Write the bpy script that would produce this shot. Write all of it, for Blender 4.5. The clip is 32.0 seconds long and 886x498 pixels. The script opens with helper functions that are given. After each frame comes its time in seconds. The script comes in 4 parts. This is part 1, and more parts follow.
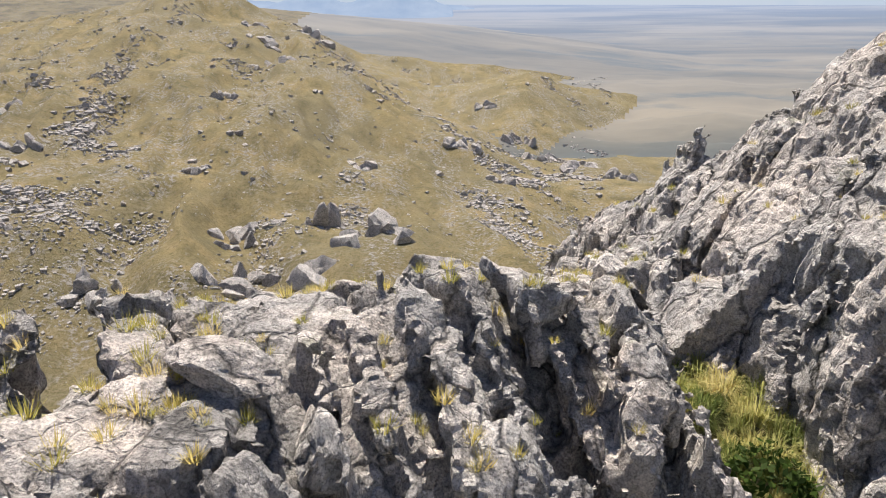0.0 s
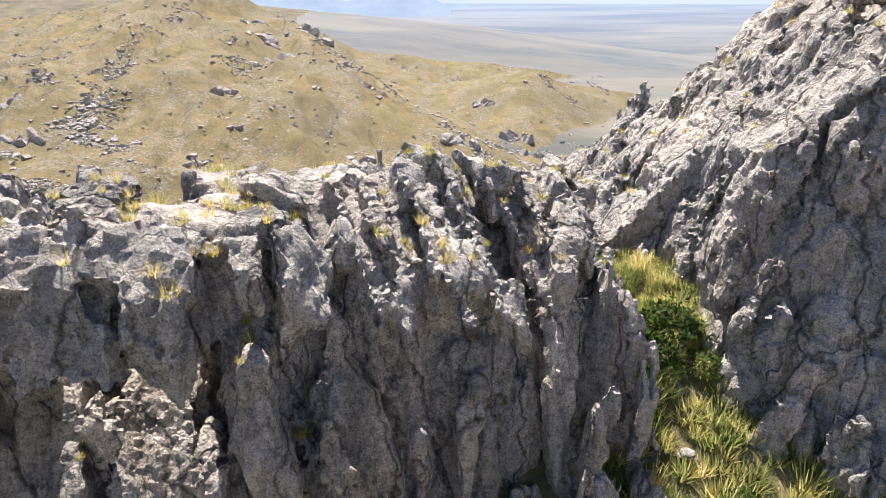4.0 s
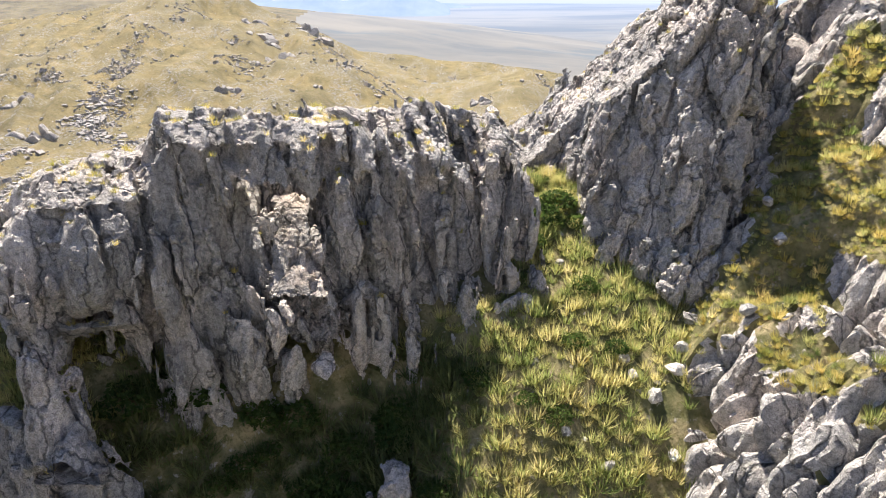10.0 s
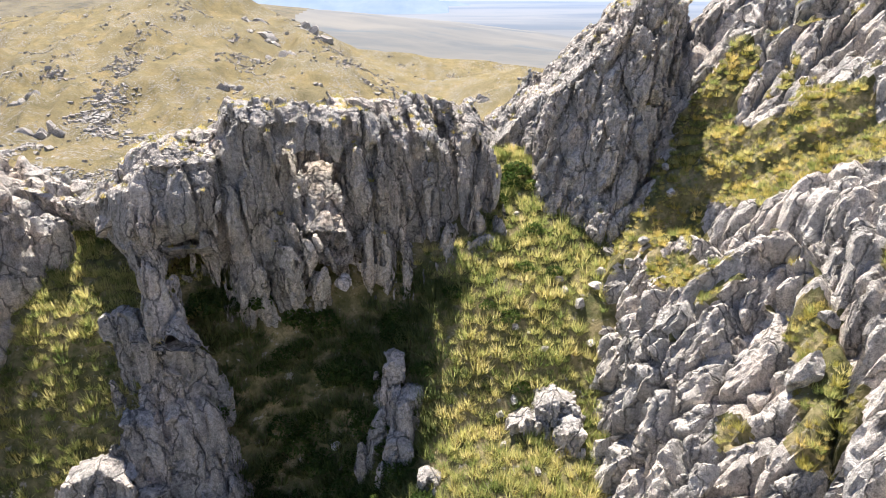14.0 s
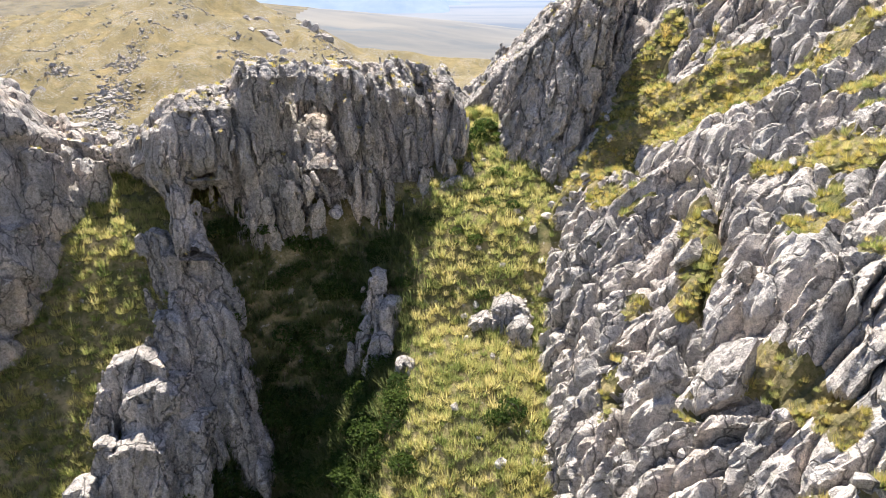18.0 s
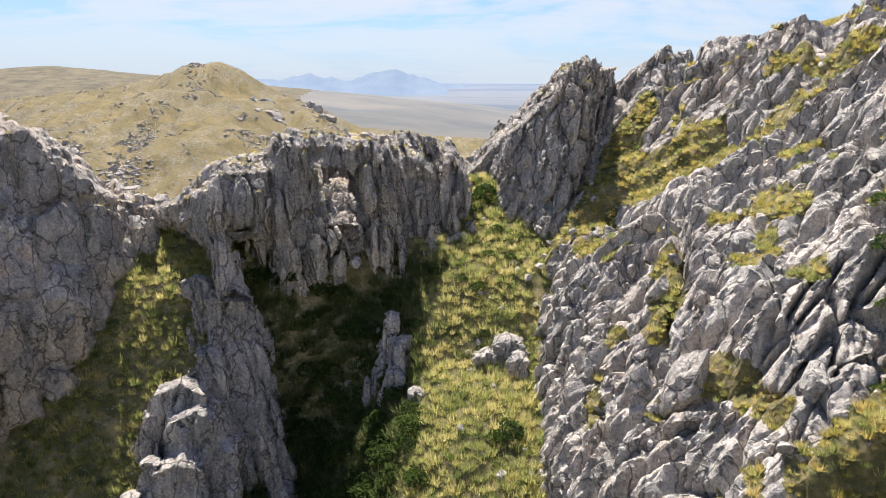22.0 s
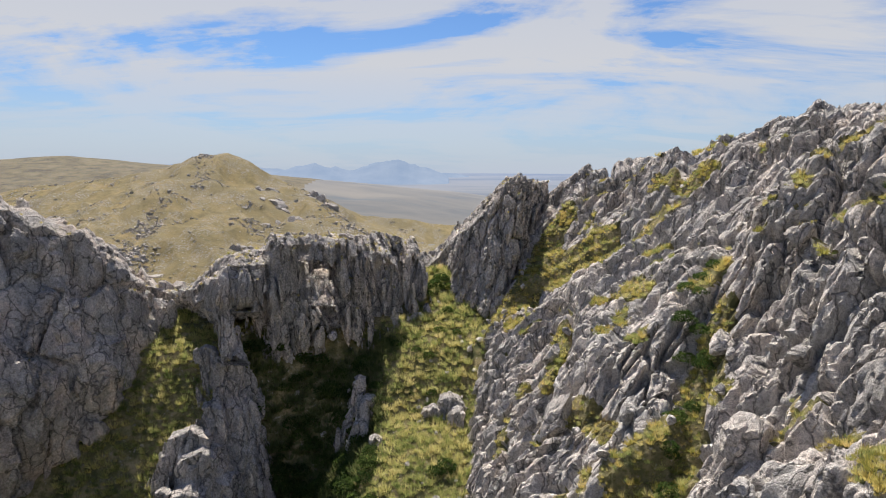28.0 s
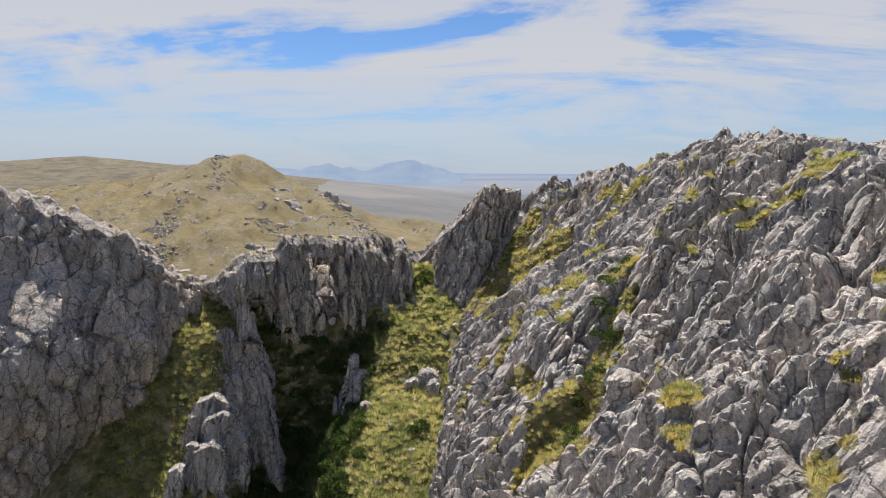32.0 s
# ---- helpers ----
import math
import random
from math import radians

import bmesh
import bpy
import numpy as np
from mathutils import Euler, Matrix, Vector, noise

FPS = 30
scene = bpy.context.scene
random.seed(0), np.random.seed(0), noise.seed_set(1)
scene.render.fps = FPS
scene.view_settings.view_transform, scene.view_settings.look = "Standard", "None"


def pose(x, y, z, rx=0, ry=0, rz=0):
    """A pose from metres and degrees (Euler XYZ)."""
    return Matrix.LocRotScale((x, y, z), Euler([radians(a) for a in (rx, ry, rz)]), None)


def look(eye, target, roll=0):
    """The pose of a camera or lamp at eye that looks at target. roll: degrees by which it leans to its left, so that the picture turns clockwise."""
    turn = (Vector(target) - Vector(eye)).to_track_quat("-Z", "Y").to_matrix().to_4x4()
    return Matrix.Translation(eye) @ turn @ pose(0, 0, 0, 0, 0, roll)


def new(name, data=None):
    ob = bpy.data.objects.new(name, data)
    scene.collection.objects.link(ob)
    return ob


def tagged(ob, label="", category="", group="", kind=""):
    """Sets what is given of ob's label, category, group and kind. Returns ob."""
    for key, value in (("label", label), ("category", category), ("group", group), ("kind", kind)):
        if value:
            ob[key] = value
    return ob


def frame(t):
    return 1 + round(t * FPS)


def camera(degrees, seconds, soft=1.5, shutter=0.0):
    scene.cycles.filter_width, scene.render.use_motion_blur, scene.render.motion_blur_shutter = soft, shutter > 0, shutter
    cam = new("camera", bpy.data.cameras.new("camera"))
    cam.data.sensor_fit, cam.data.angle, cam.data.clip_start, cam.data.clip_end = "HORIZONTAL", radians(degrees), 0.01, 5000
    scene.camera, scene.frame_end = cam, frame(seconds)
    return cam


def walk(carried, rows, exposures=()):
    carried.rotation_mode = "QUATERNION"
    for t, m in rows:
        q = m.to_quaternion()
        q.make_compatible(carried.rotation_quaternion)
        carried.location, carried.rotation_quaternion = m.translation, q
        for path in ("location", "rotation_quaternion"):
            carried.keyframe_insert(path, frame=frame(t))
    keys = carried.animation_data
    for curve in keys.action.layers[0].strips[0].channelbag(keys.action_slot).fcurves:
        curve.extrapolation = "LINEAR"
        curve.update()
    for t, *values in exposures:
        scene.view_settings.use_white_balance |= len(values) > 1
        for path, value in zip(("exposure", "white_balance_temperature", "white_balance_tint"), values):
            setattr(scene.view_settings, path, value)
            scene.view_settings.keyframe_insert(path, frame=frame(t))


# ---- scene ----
cam = camera(67.7, 32.0, 1.0)
METRES, EYE, TILT, LEAN, TURN = 60.0, 0.0, -20.6, 0.0, 0.0
ROWS = [
    (0.0, 0.0, 0.0, 0.0, 0.0, 0.0, -0.0),
    (0.5, 0.0004, -0.0053, -0.0032, 0.06, 0.05, 0.03),
    (1.0, 0.0007, -0.0112, -0.0073, 0.09, 0.07, 0.05),
    (1.5, 0.0008, -0.0174, -0.0122, 0.09, 0.09, 0.04),
    (2.0, 0.0013, -0.0248, -0.017, 0.06, 0.02, 0.01),
    (2.5, 0.0024, -0.033, -0.0217, 0.07, -0.04, -0.05),
    (3.0, 0.004, -0.0419, -0.0271, 0.08, 0.04, 0.01),
    (3.5, 0.0049, -0.052, -0.0324, -0.09, -0.06, -0.08),
    (4.0, 0.0057, -0.0637, -0.0376, -0.14, -0.1, -0.11),
    (4.5, 0.0061, -0.0767, -0.0424, -0.2, -0.11, -0.12),
    (6.5, 0.0081, -0.136, -0.0616, -0.36, -0.13, -0.11),
    (7.0, 0.009, -0.1521, -0.0669, -0.21, -0.0, -0.06),
    (7.5, 0.0087, -0.169, -0.071, -0.27, -0.08, -0.08),
    (8.0, 0.0084, -0.186, -0.0755, -0.38, -0.14, -0.12),
    (8.5, 0.0093, -0.2031, -0.0809, -0.3, -0.12, -0.09),
    (9.0, 0.0104, -0.2205, -0.0861, -0.24, -0.18, -0.03),
    (9.5, 0.0111, -0.2386, -0.0916, -0.36, -0.21, -0.11),
    (10.0, 0.0131, -0.2566, -0.0976, -0.26, -0.12, -0.04),
    (10.5, 0.014, -0.2754, -0.1029, -0.35, -0.13, -0.06),
    (11.0, 0.0146, -0.2947, -0.1068, -0.42, -0.3, -0.07),
    (11.5, 0.0151, -0.3138, -0.1113, -0.46, -0.33, -0.08),
    (12.0, 0.0168, -0.333, -0.1164, -0.37, -0.29, -0.06),
    (12.5, 0.0179, -0.3518, -0.1205, -0.35, -0.28, -0.06),
    (13.0, 0.0184, -0.3698, -0.1241, -0.42, -0.33, -0.06),
    (13.5, 0.0206, -0.3861, -0.129, -0.35, -0.28, -0.05),
    (14.0, 0.0225, -0.401, -0.1338, -0.37, -0.3, -0.06),
    (14.5, 0.0253, -0.4145, -0.1406, -0.34, -0.23, -0.05),
    (16.5, 0.0369, -0.4654, -0.1713, -0.28, -0.3, -0.05),
    (17.0, 0.0399, -0.4785, -0.179, -0.29, -0.31, -0.05),
    (17.5, 0.0424, -0.4911, -0.1861, -0.29, -0.3, -0.05),
    (18.0, 0.0447, -0.5025, -0.1918, -0.29, -0.34, -0.05),
    (18.5, 0.0458, -0.5136, -0.1967, -0.32, -0.3, -0.05),
    (19.0, 0.0449, -0.5238, -0.1997, -0.43, 0.28, -0.02),
    (19.5, 0.0454, -0.5338, -0.2031, -0.32, 1.43, -0.04),
    (20.0, 0.0438, -0.5431, -0.2073, -0.39, 2.5, -0.08),
    (20.5, 0.0415, -0.5527, -0.2117, -0.42, 3.47, -0.1),
    (21.0, 0.0389, -0.5627, -0.2157, -0.42, 4.41, -0.1),
    (21.5, 0.0376, -0.5736, -0.2199, -0.4, 5.36, -0.11),
    (22.0, 0.0363, -0.5859, -0.2225, -0.43, 6.22, -0.14),
    (22.5, 0.0355, -0.5998, -0.2243, -0.46, 7.18, -0.19),
    (23.0, 0.037, -0.6134, -0.2262, -0.42, 8.09, -0.2),
    (23.5, 0.0407, -0.6271, -0.2278, -0.34, 9.01, -0.21),
    (24.0, 0.045, -0.6406, -0.2291, -0.34, 9.85, -0.23),
    (24.5, 0.0502, -0.6538, -0.2309, -0.35, 10.64, -0.26),
    (25.0, 0.0559, -0.6671, -0.2326, -0.35, 11.32, -0.27),
    (25.5, 0.0619, -0.6808, -0.2357, -0.34, 12.12, -0.29),
    (27.5, 0.0844, -0.7497, -0.2509, -0.33, 13.7, -0.35),
    (28.0, 0.0902, -0.7678, -0.2556, -0.36, 13.71, -0.35),
    (28.5, 0.0969, -0.7861, -0.2598, -0.35, 13.7, -0.35),
    (29.0, 0.1033, -0.8051, -0.2644, -0.35, 13.7, -0.36),
    (29.5, 0.1088, -0.825, -0.2701, -0.37, 13.72, -0.36),
    (30.0, 0.1144, -0.8458, -0.2753, -0.31, 13.7, -0.37),
    (30.5, 0.1201, -0.8664, -0.2802, -0.09, 13.7, -0.46),
    (31.0, 0.1264, -0.8862, -0.2847, 0.18, 13.71, -0.57),
    (31.5, 0.133, -0.9063, -0.2896, 0.42, 13.71, -0.68),
    (32.0, 0.1392, -0.9264, -0.2945, 0.74, 13.7, -0.8),
]
walk(cam, [(t, pose(0, 0, EYE, TILT, LEAN, TURN) @ pose(METRES * x, METRES * y, METRES * z, 90 + pitch, roll, yaw)) for t, x, y, z, yaw, pitch, roll in ROWS], exposures=[(0.0, 0.95), (3.0, 1.2), (5.0, 1.48), (18.0, 1.53), (20.0, 1.36), (23.0, 1.09), (26.0, 0.81), (32.0, 0.72)])

# ---------------------------------------------------------------- light
SUN_AZ, SUN_EL = -16.0, 57.5            # degrees east of +y, above the horizon
sun_way = Vector((math.sin(radians(SUN_AZ)) * math.cos(radians(SUN_EL)), math.cos(radians(SUN_AZ)) * math.cos(radians(SUN_EL)), math.sin(radians(SUN_EL))))
sun = new("sun", bpy.data.lights.new("sun", "SUN"))
sun.data.energy, sun.data.angle, sun.data.color = 5.0, radians(0.53), (1.0, 0.93, 0.855)
sun.matrix_world = look((0, 0, 80), Vector((0, 0, 80)) - sun_way)


class Nodes:
    """Short hand for a node tree."""

    def __init__(self, tree):
        self.tree = tree
        tree.nodes.clear()

    def add(self, kind, _links=None, **values):
        node = self.tree.nodes.new(kind)
        for key, value in values.items():
            setattr(node, key, value)
        for key, value in (_links or {}).items():
            if isinstance(value, bpy.types.NodeSocket):
                self.tree.links.new(value, node.inputs[key])
            else:
                node.inputs[key].default_value = value
        return node

    def noise(self, vec, scale, detail=6.0, rough=0.6, distortion=0.0):
        return self.add("ShaderNodeTexNoise", {"Vector": vec, "Scale": scale, "Detail": detail, "Roughness": rough, "Distortion": distortion}).outputs["Fac"]

    def ramp(self, fac, *stops):
        node = self.add("ShaderNodeValToRGB", {"Fac": fac})
        ramp = node.color_ramp
        while len(ramp.elements) < len(stops):
            ramp.elements.new(0.5)
        for el, (at, col) in zip(ramp.elements, stops):
            el.position = at
            el.color = (*col, 1) if isinstance(col, tuple) else (col, col, col, 1)
        return node.outputs["Color"]

    def mix(self, fac, a, b, blend="MIX"):
        node = self.add("ShaderNodeMix", data_type="RGBA", blend_type=blend)
        for sock, value in ((node.inputs[0], fac), (node.inputs[6], a), (node.inputs[7], b)):
            if isinstance(value, bpy.types.NodeSocket):
                self.tree.links.new(value, sock)
            else:
                sock.default_value = (*value, 1) if isinstance(value, tuple) else value
        return node.outputs[2]

    def math(self, op, a, b=0.0, clamp=False):
        node = self.add("ShaderNodeMath", operation=op, use_clamp=clamp)
        for sock, value in zip(node.inputs, (a, b)):
            if isinstance(value, bpy.types.NodeSocket):
                self.tree.links.new(value, sock)
            else:
                sock.default_value = value
        return node.outputs[0]

    def scaled(self, vec, scale, rot=(0, 0, 0)):
        return self.add("ShaderNodeMapping", {"Vector": vec, "Scale": scale, "Rotation": rot}).outputs[0]


def make_world():
    world = bpy.data.worlds.new("sky")
    scene.world = world
    world.use_nodes = True
    n = Nodes(world.node_tree)
    sky = n.add("ShaderNodeTexSky", sky_type="NISHITA", sun_disc=False, sun_elevation=radians(SUN_EL), sun_rotation=radians(SUN_AZ), altitude=900.0, air_density=1.0, dust_density=0.25, ozone_density=1.0)
    way = n.add("ShaderNodeTexCoord").outputs["Generated"]
    part = n.add("ShaderNodeSeparateXYZ", {"Vector": way})
    up = n.math("MAXIMUM", part.outputs["Z"], 0.0)
    flat = n.math("ADD", up, 0.2)
    # cirrus on a flat deck high above
    deck = n.add("ShaderNodeCombineXYZ", {"X": n.math("DIVIDE", part.outputs["X"], flat), "Y": n.math("DIVIDE", part.outputs["Y"], flat), "Z": 0.0}).outputs[0]
    drawn = n.scaled(deck, (0.8, 1.15, 1.0), (0, 0, radians(62)))
    cover = n.noise(drawn, 1.0, 9.0, 0.6, 0.7)
    streak = n.noise(n.scaled(deck, (0.7, 3.0, 1.0), (0, 0, radians(50))), 1.2, 7.0, 0.62, 0.4)
    cloud = n.math("ADD", n.math("MULTIPLY", cover, 0.72), n.math("MULTIPLY", streak, 0.28))
    veil = n.ramp(cloud, (0.435, 0.0), (0.475, 0.55), (0.53, 0.95))
    low = n.ramp(part.outputs["Z"], (0.0, 0.95), (0.05, 0.6), (0.15, 0.0))
    clear = n.mix(low, n.mix(1.0, sky.outputs[0], (1.05, 1.42, 1.95), "MULTIPLY"), (8.4, 9.7, 11.8))
    thin = n.math("MULTIPLY", veil, n.ramp(part.outputs["Z"], (0.02, 0.25), (0.15, 1.0), (0.32, 0.8), (0.6, 0.1)))
    colour = n.mix(thin, clear, (11.6, 11.7, 12.2))
    n.add("ShaderNodeOutputWorld", {"Surface": n.add("ShaderNodeBackground", {"Color": colour, "Strength": 0.033}).outputs[0]})


make_world()


# ---------------------------------------------------------------- materials
def material(name):
    mat = bpy.data.materials.new(name)
    mat.use_nodes = True
    return mat, Nodes(mat.node_tree)


def finish(n, colour, rough, bump=None, strength=0.4, distance=0.05, emit=None):
    values = {"Base Color": colour, "Roughness": rough, "Specular IOR Level": 0.12}
    if bump is not None:
        values["Normal"] = n.add("ShaderNodeBump", {"Height": bump, "Strength": strength, "Distance": distance}).outputs[0]
    if emit is not None:
        values["Emission Color"], values["Emission Strength"] = emit
    shader = n.add("ShaderNodeBsdfPrincipled", values)
    n.add("ShaderNodeOutputMaterial", {"Surface": shader.outputs[0]})


def rock_material(name, tone, warm, lichen=0.5, stretch=(1, 1, 0.35), lean=(0, 0, 0)):
    mat, n = material(name)
    pos = n.add("ShaderNodeNewGeometry").outputs["Position"]
    along = n.scaled(pos, stretch, lean)
    big = n.noise(pos, 0.35, 5.0, 0.6)
    streaks = n.noise(along, 1.9, 8.0, 0.66, 0.1)
    grain = n.noise(pos, 14.0, 8.0, 0.7)
    speck = n.noise(pos, 5.0, 5.0, 0.75)
    t = tone
    base = n.ramp(streaks, (0.30, (t * 0.52, t * 0.475, t * 0.43)), (0.44, (t * 0.86, t * 0.78, t * 0.70)), (0.56, (t * 1.02, t * 0.925, t * 0.83)), (0.70, (t * 1.22, t * 1.12, t * 1.01)))
    base = n.mix(n.ramp(big, (0.42, 0.0), (0.62, 0.55)), base, (t * 1.12, t * 1.12 * (1 - warm * 0.55), t * 1.12 * (1 - warm)))
    base = n.mix(n.ramp(grain, (0.35, 0.5), (0.50, 0.0)), base, (t * 0.46, t * 0.43, t * 0.40))
    stain = n.noise(along, 0.55, 7.0, 0.65, 0.15)
    base = n.mix(n.ramp(stain, (0.44, 0.7), (0.58, 0.0)), base, (t * 0.58, t * 0.56, t * 0.53))
    knot = n.noise(pos, 6.5, 6.0, 0.7)
    base = n.mix(1.0, base, n.ramp(knot, (0.34, 0.58), (0.47, 1.0), (0.64, 1.28)), "MULTIPLY")
    # pale crusts of lichen, then a little green-yellow lichen where water stands
    base = n.mix(n.math("MULTIPLY", n.ramp(speck, (0.60, 0.0), (0.68, 1.0)), lichen), base, (0.50, 0.50, 0.47))
    greened = n.noise(pos, 0.9, 6.0, 0.7)
    base = n.mix(n.math("MULTIPLY", n.ramp(greened, (0.60, 0.0), (0.70, 1.0)), lichen * 0.9), base, (0.21, 0.215, 0.10))
    each = n.add("ShaderNodeObjectInfo").outputs["Random"]
    base = n.mix(1.0, base, n.ramp(each, (0.0, 0.86), (1.0, 1.10)), "MULTIPLY")
    # open joints between straight-edged pieces, wide and hair-thin
    bent = n.add("ShaderNodeVectorMath", {0: along, 1: n.scaled(n.add("ShaderNodeTexNoise", {"Vector": pos, "Scale": 1.6, "Detail": 4.0}).outputs["Color"], (0.7, 0.7, 0.7))}, operation="ADD").outputs[0]
    wide = n.ramp(n.add("ShaderNodeTexVoronoi", {"Vector": bent, "Scale": 0.75}, feature="DISTANCE_TO_EDGE").outputs["Distance"], (0.0, 0.0), (0.045, 1.0))
    thin = n.ramp(n.add("ShaderNodeTexVoronoi", {"Vector": bent, "Scale": 2.6}, feature="DISTANCE_TO_EDGE").outputs["Distance"], (0.0, 0.0), (0.06, 1.0))
    chip = n.add("ShaderNodeTexVoronoi", {"Vector": bent, "Scale": 3.4}, feature="F1").outputs["Color"]
    base = n.mix(1.0, base, n.ramp(chip, (0.1, 0.82), (0.9, 1.14)), "MULTIPLY")
    open_joint = n.math("MINIMUM", wide, n.math("ADD", n.math("MULTIPLY", thin, 0.32), 0.68))
    base = n.mix(1.0, base, n.ramp(open_joint, (0.0, 0.36), (0.9, 1.0)), "MULTIPLY")
    pits = n.noise(pos, 30.0, 4.0, 0.7)
    base = n.mix(1.0, base, n.ramp(pits, (0.36, 0.55), (0.50, 1.0), (0.66, 1.25)), "MULTIPLY")
    height = n.math("ADD", n.math("ADD", n.math("MULTIPLY", streaks, 1.1), n.math("MULTIPLY", grain, 0.6)), n.math("MULTIPLY", open_joint, 0.7))
    finish(n, base, 0.92, n.math("ADD", height, n.math("MULTIPLY", knot, 0.9)), 0.9, 0.14)
    return mat


ROCK_WALL = rock_material("rock_wall", 0.56, 0.27, 0.5, (1, 1, 0.22))
ROCK_PALE = rock_material("rock_pale", 0.62, 0.26, 0.3, (1, 1, 0.3), (0, radians(28), 0))
ROCK_BOULDER = rock_material("rock_boulder", 0.68, 0.18, 0.30, (1, 1, 1))
ROCK_CLIFF = rock_material("rock_cliff", 0.58, 0.40, 0.4, (1, 1, 0.5))
ROCK_HILL = rock_material("rock_hill", 0.50, 0.15, 0.2, (1, 1, 1))


def grass_material(name, stops, tip):
    mat, n = material(name)
    geo = n.add("ShaderNodeNewGeometry")
    tone = n.add("ShaderNodeAttribute", attribute_name="tone").outputs["Fac"]
    island = geo.outputs["Random Per Island"]
    patch = n.noise(geo.outputs["Position"], 0.45, 4.0, 0.6)
    tuft = n.noise(geo.outputs["Position"], 2.1, 3.0, 0.65)
    fac = n.math("ADD", n.math("MULTIPLY", n.math("ADD", patch, tuft), 0.40), n.math("ADD", n.math("MULTIPLY", tone, 0.30), n.math("MULTIPLY", island, 0.12)))
    col = n.ramp(fac, *stops)
    col = n.mix(n.math("MULTIPLY", n.math("MULTIPLY", island, tone), 0.5), col, tip)
    shader = n.add("ShaderNodeBsdfPrincipled", {"Base Color": col, "Roughness": 0.75, "Specular IOR Level": 0.2})
    thin = n.add("ShaderNodeBsdfTranslucent", {"Color": col})
    both = n.add("ShaderNodeMixShader", {0: 0.6, 1: shader.outputs[0], 2: thin.outputs[0]})
    n.add("ShaderNodeOutputMaterial", {"Surface": both.outputs[0]})
    return mat


TUSSOCK = grass_material("tussock_blades", ((0.42, (0.14, 0.19, 0.055)), (0.56, (0.33, 0.36, 0.12)), (0.71, (0.57, 0.52, 0.21)), (0.88, (0.78, 0.66, 0.36))), (0.70, 0.61, 0.28))
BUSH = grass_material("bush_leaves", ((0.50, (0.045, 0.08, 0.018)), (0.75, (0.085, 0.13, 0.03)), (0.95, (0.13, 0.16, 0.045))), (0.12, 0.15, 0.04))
# grass coloured darker and greener to deepen the wall's shade in the ravine
SHADE_GRASS = grass_material("shaded_blades", ((0.45, (0.09, 0.12, 0.045)), (0.62, (0.17, 0.20, 0.07)), (0.85, (0.27, 0.27, 0.12))), (0.24, 0.25, 0.10))
DRY = grass_material("dry_blades", ((0.50, (0.34, 0.32, 0.08)), (0.7, (0.60, 0.49, 0.16)), (0.92, (0.78, 0.62, 0.32))), (0.68, 0.54, 0.22))


def meadow_material():
    """Short straw and green turf between the tussocks and on the terraces."""
    mat, n = material("meadow")
    pos = n.add("ShaderNodeNewGeometry").outputs["Position"]
    mid = n.noise(pos, 0.8, 6.0, 0.65)
    fine = n.noise(pos, 5.0, 7.0, 0.75)
    turf = n.ramp(mid, (0.36, (0.09, 0.095, 0.04)), (0.50, (0.20, 0.175, 0.085)), (0.64, (0.36, 0.29, 0.16)))
    turf = n.mix(n.ramp(fine, (0.38, 0.8), (0.50, 0.0)), turf, (0.10, 0.10, 0.03))
    turf = n.mix(n.ramp(n.noise(pos, 2.6, 5.0, 0.7), (0.60, 0.0), (0.66, 0.8)), turf, (0.42, 0.38, 0.33))
    finish(n, turf, 0.95, n.math("ADD", n.math("MULTIPLY", mid, 2.0), fine), 0.9, 0.15)
    return mat


def ground_material():
    """Turf and stony hillside across the valley."""
    mat, n = material("turf")
    pos = n.add("ShaderNodeNewGeometry").outputs["Position"]
    wide = n.noise(pos, 0.010, 6.0, 0.6)
    mid = n.noise(pos, 0.07, 8.0, 0.7)
    fine = n.noise(pos, 0.9, 7.0, 0.75)
    turf = n.ramp(mid, (0.34, (0.12, 0.104, 0.052)), (0.48, (0.205, 0.164, 0.078)), (0.62, (0.275, 0.21, 0.10)), (0.76, (0.325, 0.245, 0.13)))
    turf = n.mix(n.ramp(wide, (0.42, 0.0), (0.62, 0.8)), turf, (0.16, 0.135, 0.075))
    turf = n.mix(n.ramp(fine, (0.38, 0.6), (0.52, 0.0)), turf, (0.085, 0.078, 0.035))
    # stones in long bands down the slope, and scattered ones between
    down = n.scaled(pos, (1.0, 0.22, 0.22), (0, 0, radians(-20)))
    band = n.noise(down, 0.05, 6.0, 0.62)
    stone = n.noise(pos, 0.45, 8.0, 0.8)
    where = n.math("MULTIPLY", n.ramp(band, (0.46, 0.10), (0.56, 1.0)), n.ramp(stone, (0.51, 0.0), (0.55, 1.0)))
    turf = n.mix(where, turf, n.ramp(fine, (0.3, (0.10, 0.092, 0.085)), (0.7, (0.36, 0.335, 0.30))))
    finish(n, turf, 0.95, n.math("ADD", n.math("MULTIPLY", stone, 1.8), fine), 0.7, 1.0)
    return mat


def heath_material():
    """Stony heath of the hill behind."""
    mat, n = material("heath")
    pos = n.add("ShaderNodeNewGeometry").outputs["Position"]
    mid = n.noise(pos, 0.03, 8.0, 0.68)
    fine = n.noise(pos, 0.2, 6.0, 0.7)
    col = n.ramp(mid, (0.36, (0.085, 0.08, 0.065)), (0.52, (0.15, 0.13, 0.085)), (0.68, (0.20, 0.17, 0.115)))
    col = n.mix(n.ramp(fine, (0.52, 0.0), (0.62, 0.7)), col, (0.15, 0.145, 0.14))
    finish(n, col, 0.95, n.math("ADD", mid, fine), 0.7, 4.0)
    return mat


